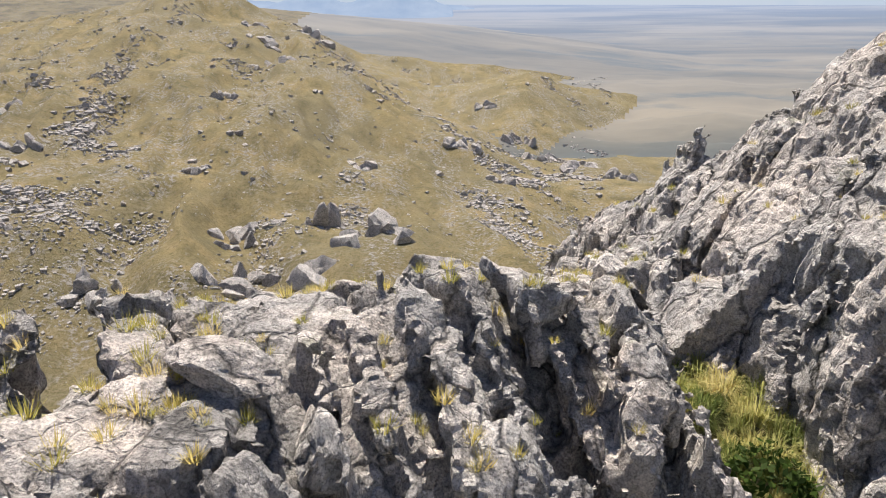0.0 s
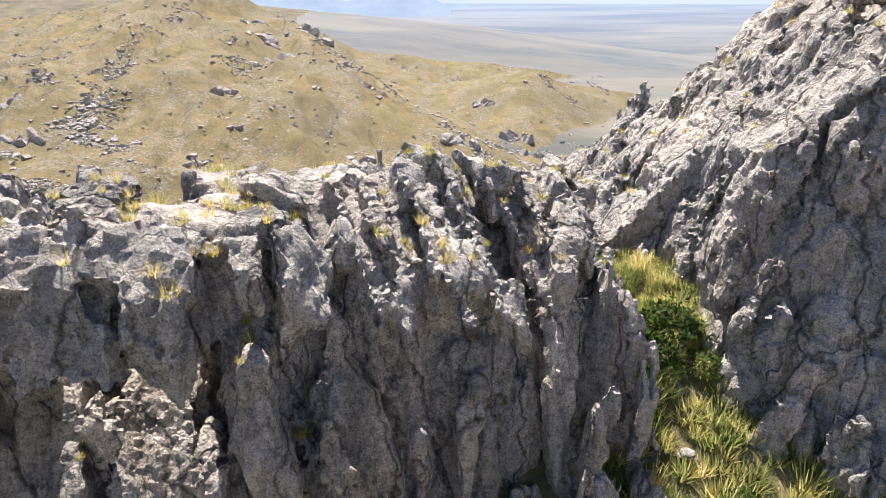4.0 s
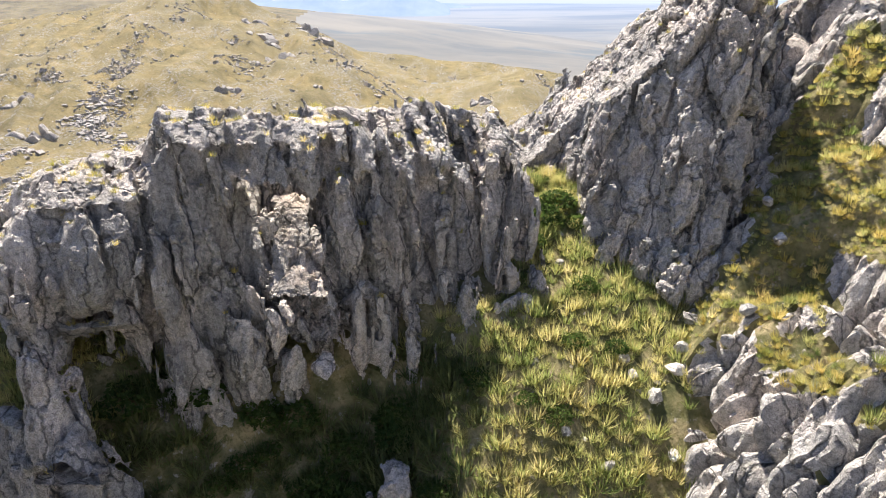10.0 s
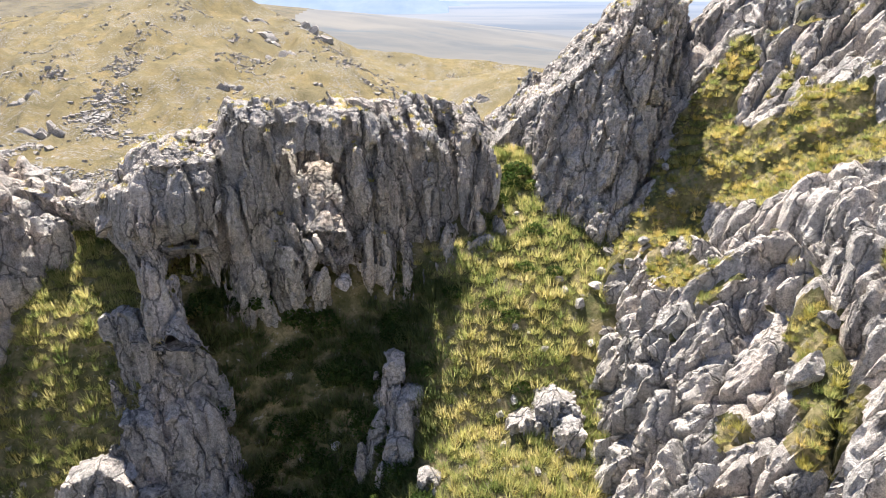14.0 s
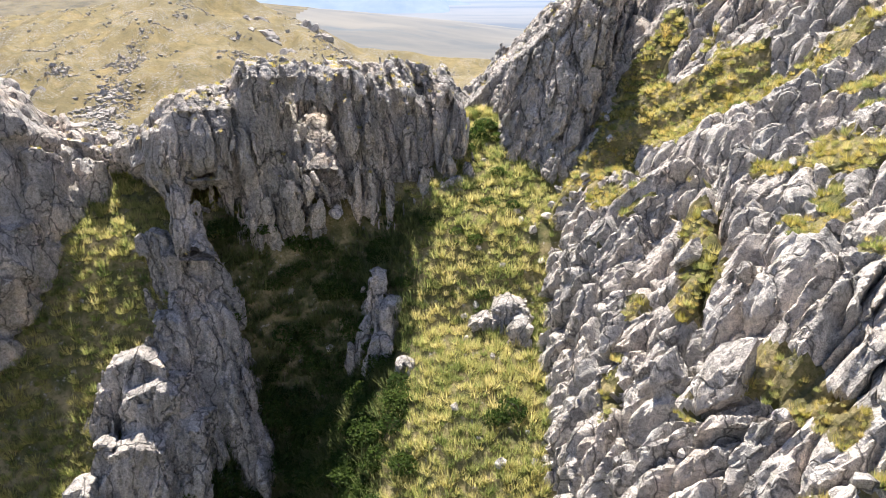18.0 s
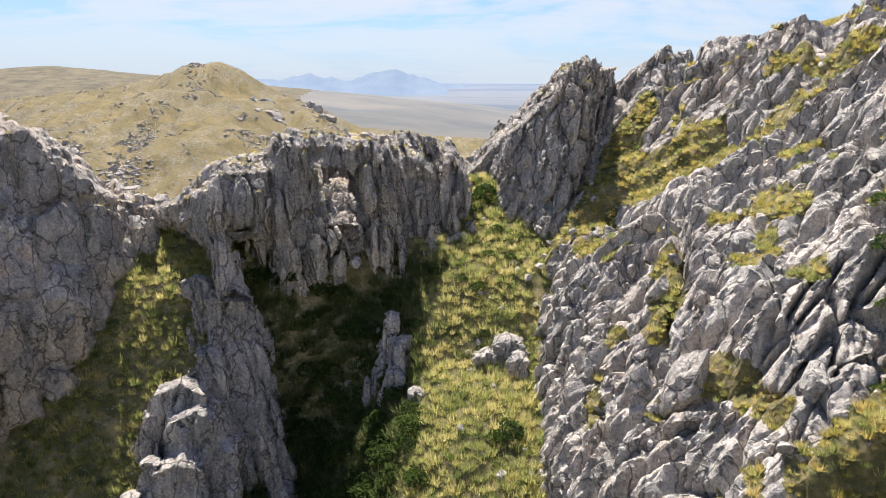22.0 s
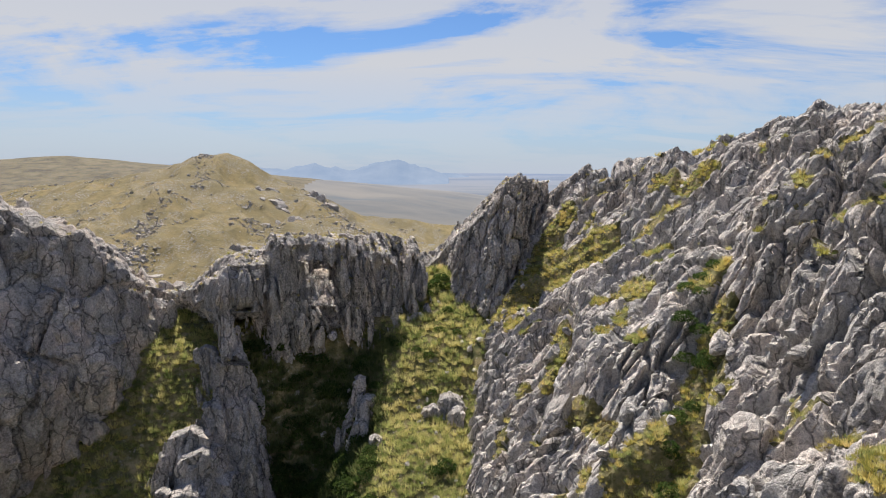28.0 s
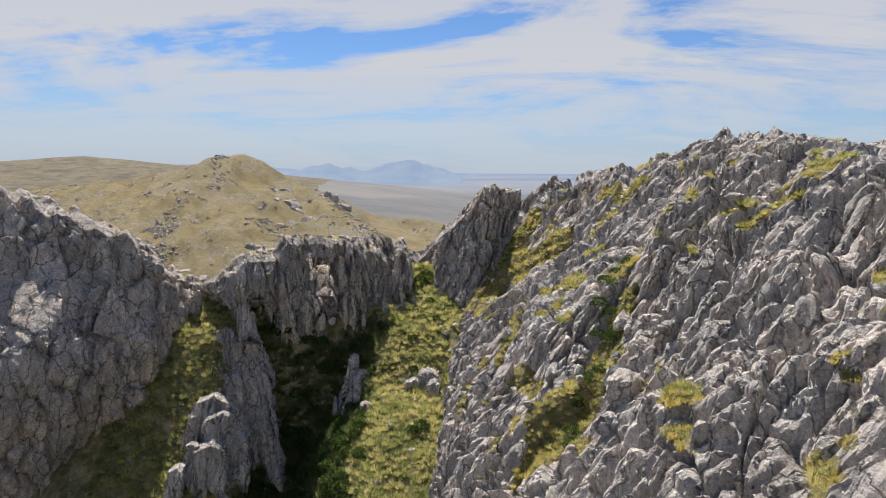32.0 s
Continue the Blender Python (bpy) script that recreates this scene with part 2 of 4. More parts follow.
def plain_material():
    """The plain and the ranges far away, the blue air of a clear noon painted as glow."""
    mat, n = material("far_plain")
    pos = n.add("ShaderNodeNewGeometry").outputs["Position"]
    wide = n.noise(n.scaled(pos, (0.35, 1.0, 1.0)), 0.0022, 7.0, 0.62, 0.5)
    mid = n.noise(n.scaled(pos, (0.4, 1.0, 1.0)), 0.011, 7.0, 0.6)
    land = n.ramp(wide, (0.36, (0.08, 0.075, 0.05)), (0.48, (0.145, 0.122, 0.075)), (0.60, (0.205, 0.168, 0.105)))
    # darker, cooler patches painted in for cloud shadows on the plain
    land = n.mix(n.ramp(mid, (0.36, 0.75), (0.47, 0.0)), land, (0.07, 0.078, 0.065))
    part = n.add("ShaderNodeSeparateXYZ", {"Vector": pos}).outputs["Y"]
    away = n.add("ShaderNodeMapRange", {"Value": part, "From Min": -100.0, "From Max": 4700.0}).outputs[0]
    # haze by distance: base colour fades out while a blue emission grows
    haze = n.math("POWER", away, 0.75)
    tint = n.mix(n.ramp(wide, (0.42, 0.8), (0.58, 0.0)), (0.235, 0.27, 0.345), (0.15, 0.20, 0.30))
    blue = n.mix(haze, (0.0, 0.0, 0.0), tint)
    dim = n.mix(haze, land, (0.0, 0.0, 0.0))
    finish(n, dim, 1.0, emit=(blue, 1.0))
    return mat


def mountain_material():
    mat, n = material("far_range")
    pos = n.add("ShaderNodeNewGeometry").outputs["Position"]
    mid = n.noise(pos, 0.006, 7.0, 0.65)
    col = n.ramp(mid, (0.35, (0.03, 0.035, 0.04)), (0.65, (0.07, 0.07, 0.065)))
    # distance haze put in as an even blue emission over dark land
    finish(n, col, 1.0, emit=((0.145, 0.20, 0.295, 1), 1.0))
    return mat


MEADOW = meadow_material()
TURF, HEATH, PLAIN, RANGE = ground_material(), heath_material(), plain_material(), mountain_material()


# ---------------------------------------------------------------- noise and fields
def hashed(i, j, k, seed):
    h = i.astype(np.uint32) * np.uint32(374761393) + j.astype(np.uint32) * np.uint32(668265263) + k.astype(np.uint32) * np.uint32(2147483647) + np.uint32(seed * 97 + 13) * np.uint32(1274126177)
    h = (h ^ (h >> np.uint32(13))) * np.uint32(1274126177)
    h = (h ^ (h >> np.uint32(16))) * np.uint32(2246822519)
    h = h ^ (h >> np.uint32(15))
    return (h & np.uint32(0xFFFFFF)).astype(np.float32) / np.float32(0xFFFFFF)


def soft_noise(p, seed=0):
    """Value noise, 0 to 1, at the points p (n, 3)."""
    c = np.floor(p).astype(np.int32)
    f = (p - c).astype(np.float32)
    f = f * f * (3 - 2 * f)
    out = np.zeros(len(p), np.float32)
    for a in (0, 1):
        wa = f[:, 0] if a else 1 - f[:, 0]
        for b in (0, 1):
            wb = f[:, 1] if b else 1 - f[:, 1]
            for d in (0, 1):
                wd = f[:, 2] if d else 1 - f[:, 2]
                out += wa * wb * wd * hashed(c[:, 0] + a, c[:, 1] + b, c[:, 2] + d, seed)
    return out


def fractal(p, octaves=4, seed=0, gain=0.5):
    out, amp, total = np.zeros(len(p), np.float32), 1.0, 0.0
    q = np.asarray(p, np.float32)
    for o in range(octaves):
        out += amp * (soft_noise(q, seed + o) - 0.5)
        total += amp
        q, amp = q * 2.03 + 17.3, amp * gain
    return out / total * 2


def cells(p, seed=0, jitter=0.85):
    """Cellular noise: distance to the two nearest centres, the nearest's hash, and the way to it."""
    p = np.asarray(p, np.float32)
    c = np.floor(p).astype(np.int32)
    many = len(p)
    f1, f2 = np.full(many, 9.0, np.float32), np.full(many, 9.0, np.float32)
    tag, way = np.zeros(many, np.float32), np.zeros((many, 3), np.float32)
    for a in (-1, 0, 1):
        for b in (-1, 0, 1):
            for d in (-1, 0, 1):
                i, j, k = c[:, 0] + a, c[:, 1] + b, c[:, 2] + d
                off = np.stack([n.astype(np.float32) + np.float32(0.5) + np.float32(jitter) * (hashed(i, j, k, seed + s) - np.float32(0.5)) for s, n in ((1, i), (2, j), (3, k))], 1)
                to = off - p
                dist = np.sqrt((to * to).sum(1))
                near = dist < f1
                f2 = np.where(near, f1, np.minimum(f2, dist))
                f1 = np.where(near, dist, f1)
                tag = np.where(near, hashed(i, j, k, seed + 7), tag)
                way[near] = to[near]
    return f1, f2, tag, way


def smooth(a, b, x):
    t = np.clip((x - a) / (b - a), 0, 1)
    return t * t * (3 - 2 * t)


def frame_of(long_axis):
    """Rows: two axes across and one along the given direction."""
    w = Vector(long_axis).normalized()
    u = Vector((1, 0.2, 0)).cross(w).normalized()
    return np.array([w.cross(u)[:], u[:], w[:]], np.float32)


def joints(p, long_axis, size, length, amp, seed, crack=0.85, power=0.95, grid=0.085, levels=(0, 1, 2)):
    """How far each point of a rock face stands out, when it is broken along its joints into blocks of several sizes; and a tag for its largest block."""
    axes = frame_of(long_axis)
    p = p.astype(np.float32)
    warp = np.stack([fractal(p * 0.35 + s * 31.7, 3, seed + s) for s in range(3)], 1)
    q0 = (p + warp * 0.35 * size) @ axes.T
    move, tags = np.zeros(len(p), np.float32), None
    for level in levels:
        k = 0.40 ** level
        scale = np.array([1 / (size * k), 1 / (size * k * 1.25), 1 / (length * k * (1.0 if level == 0 else 0.8))], np.float32)
        f1, f2, tag, way = cells(q0 * scale, seed + 20 * level)
        edge = f2 - f1
        tilt = way[:, 0] * (np.modf(tag * 91.7)[0] - 0.5) + way[:, 1] * (np.modf(tag * 57.3)[0] - 0.5) + 0.8 * way[:, 2] * (np.modf(tag * 23.9)[0] - 0.5)
        round_off = np.clip(edge / 0.10, 0, 1)
        gap = max(0.06, 1.3 * grid / (size * k))
        move += amp * (k ** power) * ((tag - 0.5) * 0.8 + tilt * 1.45 + (round_off - 0.8) * 0.15)
        move -= crack * amp * (k ** 1.35) * min(1.0, 0.22 / gap) * np.exp(-(edge / gap) ** 2)
        if tags is None:
            tags = tag
    return move, tags, q0


def crag(p, nrm, long_axis, size, length, amp, seed, crack=0.85, fine=0.10, keep=None, power=0.95, grid=0.085, levels=(0, 1, 2)):
    """Moves points of a rock face along their normals, so that it breaks into jointed blocks and ribs. Returns the points, a block's tag for each, and the move."""
    move, tags, q0 = joints(p, long_axis, size, length, amp, seed, crack, power, grid, levels)
    qa = q0 * np.array([1.0, 1.0, 0.22], np.float32)
    crease = np.abs(fractal(qa * 1.1, 2, seed + 91)) + 0.5 * np.abs(fractal(qa * 2.7, 2, seed + 93))
    move += fine * 2.0 * (crease - 0.3)
    move *= 0.30 + 0.70 * np.sqrt(np.clip(1 - nrm[:, 2] ** 2, 0, 1))
    if keep is not None:
        move *= keep
    return p + nrm * move[:, None], tags, move


def normals_of(verts, quads):
    a, b, c, d = (verts[quads[:, i]] for i in range(4))
    face = np.cross(c - a, d - b)
    out = np.zeros_like(verts)
    for i in range(4):
        for ax in range(3):
            out[:, ax] += np.bincount(quads[:, i], face[:, ax], len(verts))
    return out / np.maximum(np.linalg.norm(out, axis=1, keepdims=True), 1e-9)


def skin(field, low, high, h, relief=None, reach=0.8):
    """The surface where field(x, y, z) is nought, as points and quads (surface nets); relief(points) moves it out."""
    axes = [np.arange(low[i], high[i] + h, h, dtype=np.float32) for i in range(3)]
    X, Y, Z = np.meshgrid(*axes, indexing="ij")
    f = field(X, Y, Z).astype(np.float32)
    if relief is not None:
        band = np.abs(f) < reach
        up = np.gradient(f, h, axis=2)[band]
        steep = np.sqrt(np.clip(1 - np.clip(up, -1, 1) ** 2, 0, 1))
        was = f[band]
        out = relief(np.stack([X[band], Y[band], Z[band]], 1)) * (0.15 + 0.85 * smooth(0.45, 0.85, steep))
        most = float(np.percentile(np.abs(out), 97))
        now = was - out
        f[band] = np.where(was < -most, np.minimum(now, -0.02), np.where(was > most, np.maximum(now, 0.02), now))
    inside = f < 0
    nx, ny, nz = f.shape
    count = np.zeros((nx - 1, ny - 1, nz - 1), np.int8)
    total = np.zeros((nx - 1, ny - 1, nz - 1, 3), np.float32)

    def cut(arr, dx, dy, dz):
        return arr[dx:nx - 1 + dx, dy:ny - 1 + dy, dz:nz - 1 + dz]

    for ax in range(3):
        others = [o for o in range(3) if o != ax]
        for a in (0, 1):
            for b in (0, 1):
                s = [0, 0, 0]
                s[others[0]], s[others[1]] = a, b
                e = list(s)
                e[ax] = 1
                fa, fb = cut(f, *s), cut(f, *e)
                cross = cut(inside, *s) != cut(inside, *e)
                where = np.nonzero(cross)
                fa, fb = fa[where], fb[where]
                t = fa / (fa - fb)
                add = np.tile(np.array(s, np.float32), (len(t), 1))
                add[:, ax] = t
                total[where] += add
                count[where] += 1
    live = count > 0
    number = np.full(count.shape, -1, np.int32)
    number[live] = np.arange(live.sum())
    at = np.argwhere(live).astype(np.float32)
    verts = (at + total[live] / count[live][:, None]) * h + np.array(low, np.float32)
    quads = []
    for ax in range(3):
        o1, o2 = [(1, 2), (2, 0), (0, 1)][ax]
        sl_a, sl_b = [slice(1, -1)] * 3, [slice(1, -1)] * 3
        sl_a[ax], sl_b[ax] = slice(0, -1), slice(1, None)
        cross = inside[tuple(sl_a)] != inside[tuple(sl_b)]
        first = inside[tuple(sl_a)]
        idx = np.argwhere(cross)
        flip = first[cross]
        base = idx.copy()
        base[:, o1] += 1
        base[:, o2] += 1
        ring = []
        for d1, d2 in ((-1, -1), (0, -1), (0, 0), (-1, 0)):
            c = base.copy()
            c[:, o1] += d1
            c[:, o2] += d2
            ring.append(number[c[:, 0], c[:, 1], c[:, 2]])
        q = np.stack(ring, 1)
        q[~flip] = q[~flip][:, ::-1]
        quads.append(q)
    return verts, np.concatenate(quads)


# ---------------------------------------------------------------- meshes
def mesh_of(name, verts, faces, mat, shade=True, sides=4):
    me = bpy.data.meshes.new(name)
    me.vertices.add(len(verts))
    me.vertices.foreach_set("co", np.ascontiguousarray(verts, np.float32).ravel())
    me.loops.add(len(faces) * sides)
    me.loops.foreach_set("vertex_index", np.ascontiguousarray(faces, np.int32).ravel())
    me.polygons.add(len(faces))
    me.polygons.foreach_set("loop_start", np.arange(0, len(faces) * sides, sides, dtype=np.int32))
    me.polygons.foreach_set("use_smooth", np.full(len(faces), shade))
    me.update(calc_edges=True)
    me.materials.append(mat)
    if shade and name != "ground":
        me.set_sharp_from_angle(angle=radians(19))
    return me


def part(name, me, parent, label=""):
    ob = new(name, me)
    ob.parent = parent
    if label:
        tagged(ob, label=label)
    return ob


def split_rock(owner, piece, verts, quads, tags, mat, most=90):
    """Cuts a rock's skin along its joints into blocks, each a part of its own; what is small stays together."""
    key = np.round(tags[quads[:, 0]] * 1e6).astype(np.int64)
    kinds, inverse, counts = np.unique(key, return_inverse=True, return_counts=True)
    order = np.argsort(-counts)
    rank = np.empty(len(kinds), np.int64)
    rank[order] = np.arange(len(kinds))
    group = np.minimum(rank[inverse], most)
    for g in range(min(most + 1, len(kinds))):
        faces = quads[group == g]
        if not len(faces):
            continue
        used, local = np.unique(faces, return_inverse=True)
        ob = part(piece if g < most else "rubble", mesh_of(piece, verts[used], local.reshape(-1, 4), mat), owner)
        if g == most:
            tagged(ob, kind="stuff")


def empty(name, at=(0, 0, 0)):
    ob = new(name)
    ob.location = at
    return ob


# ---------------------------------------------------------------- lie of the land
def land(x, y):
    """Height of the turf near the crag: the steep gully, the saddle behind it and the fall to the valley."""
    right = np.interp(y, [-90, -60, -35, -20, -10, -2, 2, 4.3, 6.5, 8, 11, 14, 20, 40, 100, 170], [-60, -46, -35, -25.5, -19.0, -15.6, -12.1, -10.7, -9.6, -8.7, -7.3, -7.6, -11, -24, -60, -80])
    left = np.interp(y, [-90, -60, -35, -20, -10, -6.5, -4, -2, 1, 3.4, 7, 14, 20, 40, 100, 170], [-66, -53, -41, -31.5, -24.8, -21.8, -18.9, -16.2, -12.3, -10.7, -9.6, -12, -16, -29, -62, -80])
    ravine = 5.0 * np.exp(-((x + 6.0) / 2.8) ** 2) * smooth(3.8, -1.2, y) * smooth(-45, -10, y)
    ravine = ravine + 2.7 * np.exp(-((x + 2.2) / 3.3) ** 2) * smooth(4.9, 2.6, y) * smooth(-7, -1, y)
    return left + (right - left) * smooth(-5.0, 3.5, x) - ravine


def slope_foot(y):
    return np.interp(y, [-40, -20, -13, -7, -1, 3, 8, 12], [4.5, 6.0, 6.6, 7.2, 7.8, 8.6, 10.5, 12])


SLOPE_X = [8, 10, 12, 14.5, 17, 20, 23, 29, 36, 54]
# height of the rocky slope along nine lines across it, from its near end to the ridge behind the peak
SLOPE_LINES = [
    (-40, [-24, -21, -17.5, -12.5, -7.6, -5.2, -3.2, 1.2, 2.5, -9]),
    (-31, [-20.5, -18, -15, -10.6, -6.3, -4.6, -2.6, 2.7, 3.4, -8]),
    (-25, [-18.5, -16.5, -14, -11, -8.4, -6.3, -1.6, 3.7, 3.8, -8]),
    (-19, [-17.5, -15.5, -13, -11.0, -9.7, -6.2, -0.8, 4.7, 4.1, -8]),
    (-14, [-16.2, -14.2, -11.4, -6.4, -5.2, -2.2, 0.6, 5.6, 4.4, -8]),
    (-8, [-14.4, -12.6, -9.8, -6.6, -4.6, -2.2, 0.9, 6.1, 4.6, -8]),
    (-2, [-11.6, -10.4, -8.3, -6.3, -4.8, -2.7, 2.6, 6.4, 5.6, -8]),
    (5, [-10, -8.8, -7.0, -5.3, -3.9, -2.2, 3.0, 5.2, 3.5, -12]),
    (12, [-8, -7, -5.5, -2.4, 0.2, 2.5, 3.2, 3.0, 0, -16]),
]


def slope(x, y):
    """Height of the broken rocky slope that climbs beside the gully."""
    s = x - slope_foot(y)
    stations = np.array([line[0] for line in SLOPE_LINES], float)
    rows = np.stack([np.interp(x, SLOPE_X, line[1]) for line in SLOPE_LINES])
    at = np.clip(np.interp(y, stations, np.arange(len(stations))), 0, len(stations) - 1.001)
    i = at.astype(int)
    w = smooth(0.0, 1.0, at - i)
    k = np.arange(len(x))
    high = rows[i, k] * (1 - w) + rows[i + 1, k] * w - 1.0 * np.clip(y - 13, 0, 40) - 0.9 * np.clip(-43 - y, 0, 40)
    g = land(x * 0 + 6.5, y) - 0.2
    low = g + s * 0.5
    return low + (high - low) * smooth(-0.2, 2.0, s)


def plain_height(x, y):
    return np.interp(np.hypot(x, y), [0, 150, 300, 800, 1500, 3000, 4900, 6000], [-80, -84, -97, -114, -122, -92, -26, -20])


def hills(x, y):
    """The valley, the two grassy hills across it and the plain behind."""
    plain = plain_height(x, y)
    foot = np.interp(y, [60, 150, 250, 400, 750, 900, 1400], [70, 60, 37, 5, -80, -115, -160])
    w = foot - x
    crest = np.interp(y, [90, 130, 170, 250, 430, 650, 800, 900, 1000, 1150, 1400], [-80, -79, -74, -66, -47, -24, -6, 4, -2, -30, -90])
    peak = 1 - np.exp(-np.clip(w, 0, None) / 85.0)
    drop = 0.15 * np.clip(w - 235, 0, 900)
    first = -84 + (crest + 84) * peak - drop - 0.3 * np.clip(-w, 0, 500) + 24 * np.exp(-((x + 305) / 50) ** 2 - ((y - 900) / 110) ** 2)
    cx = np.interp(y, [350, 600, 850], [60, 75, 105])
    second = np.interp(y, [330, 500, 700, 850, 1050], [-128, -102, -86, -80, -120]) - np.abs(x - cx) * np.where(x > cx, 0.24, 0.2)
    third = 30 - 0.16 * np.hypot((x + 960) * 0.55, y - 1650)
    third = np.where(third > -60, third, -60 + (third + 60) * 1.3)
    return np.maximum(np.maximum(plain, first), np.maximum(second, third))


def ground_height(x, y):
    near = land(x, y)
    far = hills(x, y)
    t = smooth(60, 150, np.hypot(x, y * 1.0))
    rough = fractal(np.stack([x * 0.012, y * 0.012, x * 0], 1), 6, 5, 0.52) * np.clip(np.hypot(x, y) - 60, 0, 260) / 260 * 14 * np.clip(1.6 - np.hypot(x, y) / 1300, 0.1, 1)
    ribs = np.abs(fractal(np.stack([(x * 0.95 + y * 0.3) * 0.022, (y * 0.95 - x * 0.3) * 0.006, x * 0 + 4], 1).astype(np.float32), 4, 15, 0.55))
    rough = rough + (0.28 - ribs) * 26 * smooth(110, 190, np.hypot(x, y)) * smooth(1150, 700, np.hypot(x, y)) * smooth(-95, -70, far)
    bump = fractal(np.stack([x * 0.5, y * 0.5, x * 0], 1), 4, 3) * 0.35 * (1 - t)
    return near + (far - near) * t + rough + bump


def make_ground():
    az = np.concatenate([np.linspace(-46, 46, 300), np.linspace(49, 311, 60)])
    rad = np.concatenate([[0.01], np.exp(np.linspace(math.log(2.0), math.log(4950), 480))])
    A, R = np.meshgrid(np.radians(az), rad, indexing="ij")
    x, y = (R * np.sin(A) + 1.0).ravel(), (R * np.cos(A) - 30.0).ravel()
    z = ground_height(x, y)
    na, nr = len(az), len(rad)
    i = np.arange(na)[:, None] * nr + np.arange(nr - 1)[None, :]
    j = (np.arange(na)[:, None] + 1) % na * nr + np.arange(nr - 1)[None, :]
    quads = np.stack([i, i + 1, j + 1, j], -1).reshape(-1, 4)
    verts = np.stack([x, y, z], 1)
    me = mesh_of("ground", verts, quads, TURF)
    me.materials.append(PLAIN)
    me.materials.append(HEATH)
    me.materials.append(MEADOW)
    mid = verts[quads].mean(1)
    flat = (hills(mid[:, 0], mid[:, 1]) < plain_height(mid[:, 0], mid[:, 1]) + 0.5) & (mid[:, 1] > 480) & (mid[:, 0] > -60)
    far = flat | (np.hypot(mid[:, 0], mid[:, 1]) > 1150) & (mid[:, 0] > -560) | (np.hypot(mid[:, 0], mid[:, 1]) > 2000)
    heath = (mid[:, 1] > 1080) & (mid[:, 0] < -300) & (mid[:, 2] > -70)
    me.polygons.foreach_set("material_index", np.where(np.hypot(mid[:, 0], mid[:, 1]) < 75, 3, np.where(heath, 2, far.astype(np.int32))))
    tagged(new("ground", me), "tussocky turf of a steep mountain gully, grassy hills and far plain", "ground", kind="structure")


make_ground()


# ---------------------------------------------------------------- the wall with its windows
def wall_frame(X, Y, p0, a):
    u = (X - p0[0]) * a[0] + (Y - p0[1]) * a[1]
    d = (X - p0[0]) * a[1] - (Y - p0[1]) * a[0]
    return u, d


def box_noise(X, Y, Z, scale, seed, octaves=3):
    """Slow noise on a coarse lattice, spread to the fine one."""
    step = 4
    pts = np.stack([X[::step, ::step, ::step].ravel(), Y[::step, ::step, ::step].ravel(), Z[::step, ::step, ::step].ravel()], 1) * scale
    c = fractal(pts, octaves, seed).reshape(X[::step, ::step, ::step].shape)
    for ax in range(3):
        n = X.shape[ax]
        at = np.arange(n) / step
        i0 = np.minimum(at.astype(int), c.shape[ax] - 1)
        i1 = np.minimum(i0 + 1, c.shape[ax] - 1)
        w = (at - i0).astype(np.float32).reshape([-1 if k == ax else 1 for k in range(3)])
        c = np.take(c, i0, ax) * (1 - w) + np.take(c, i1, ax) * w
    return c


WALL_AT, WALL_WAY = (-8.0, 4.6), (0.928, 0.371)


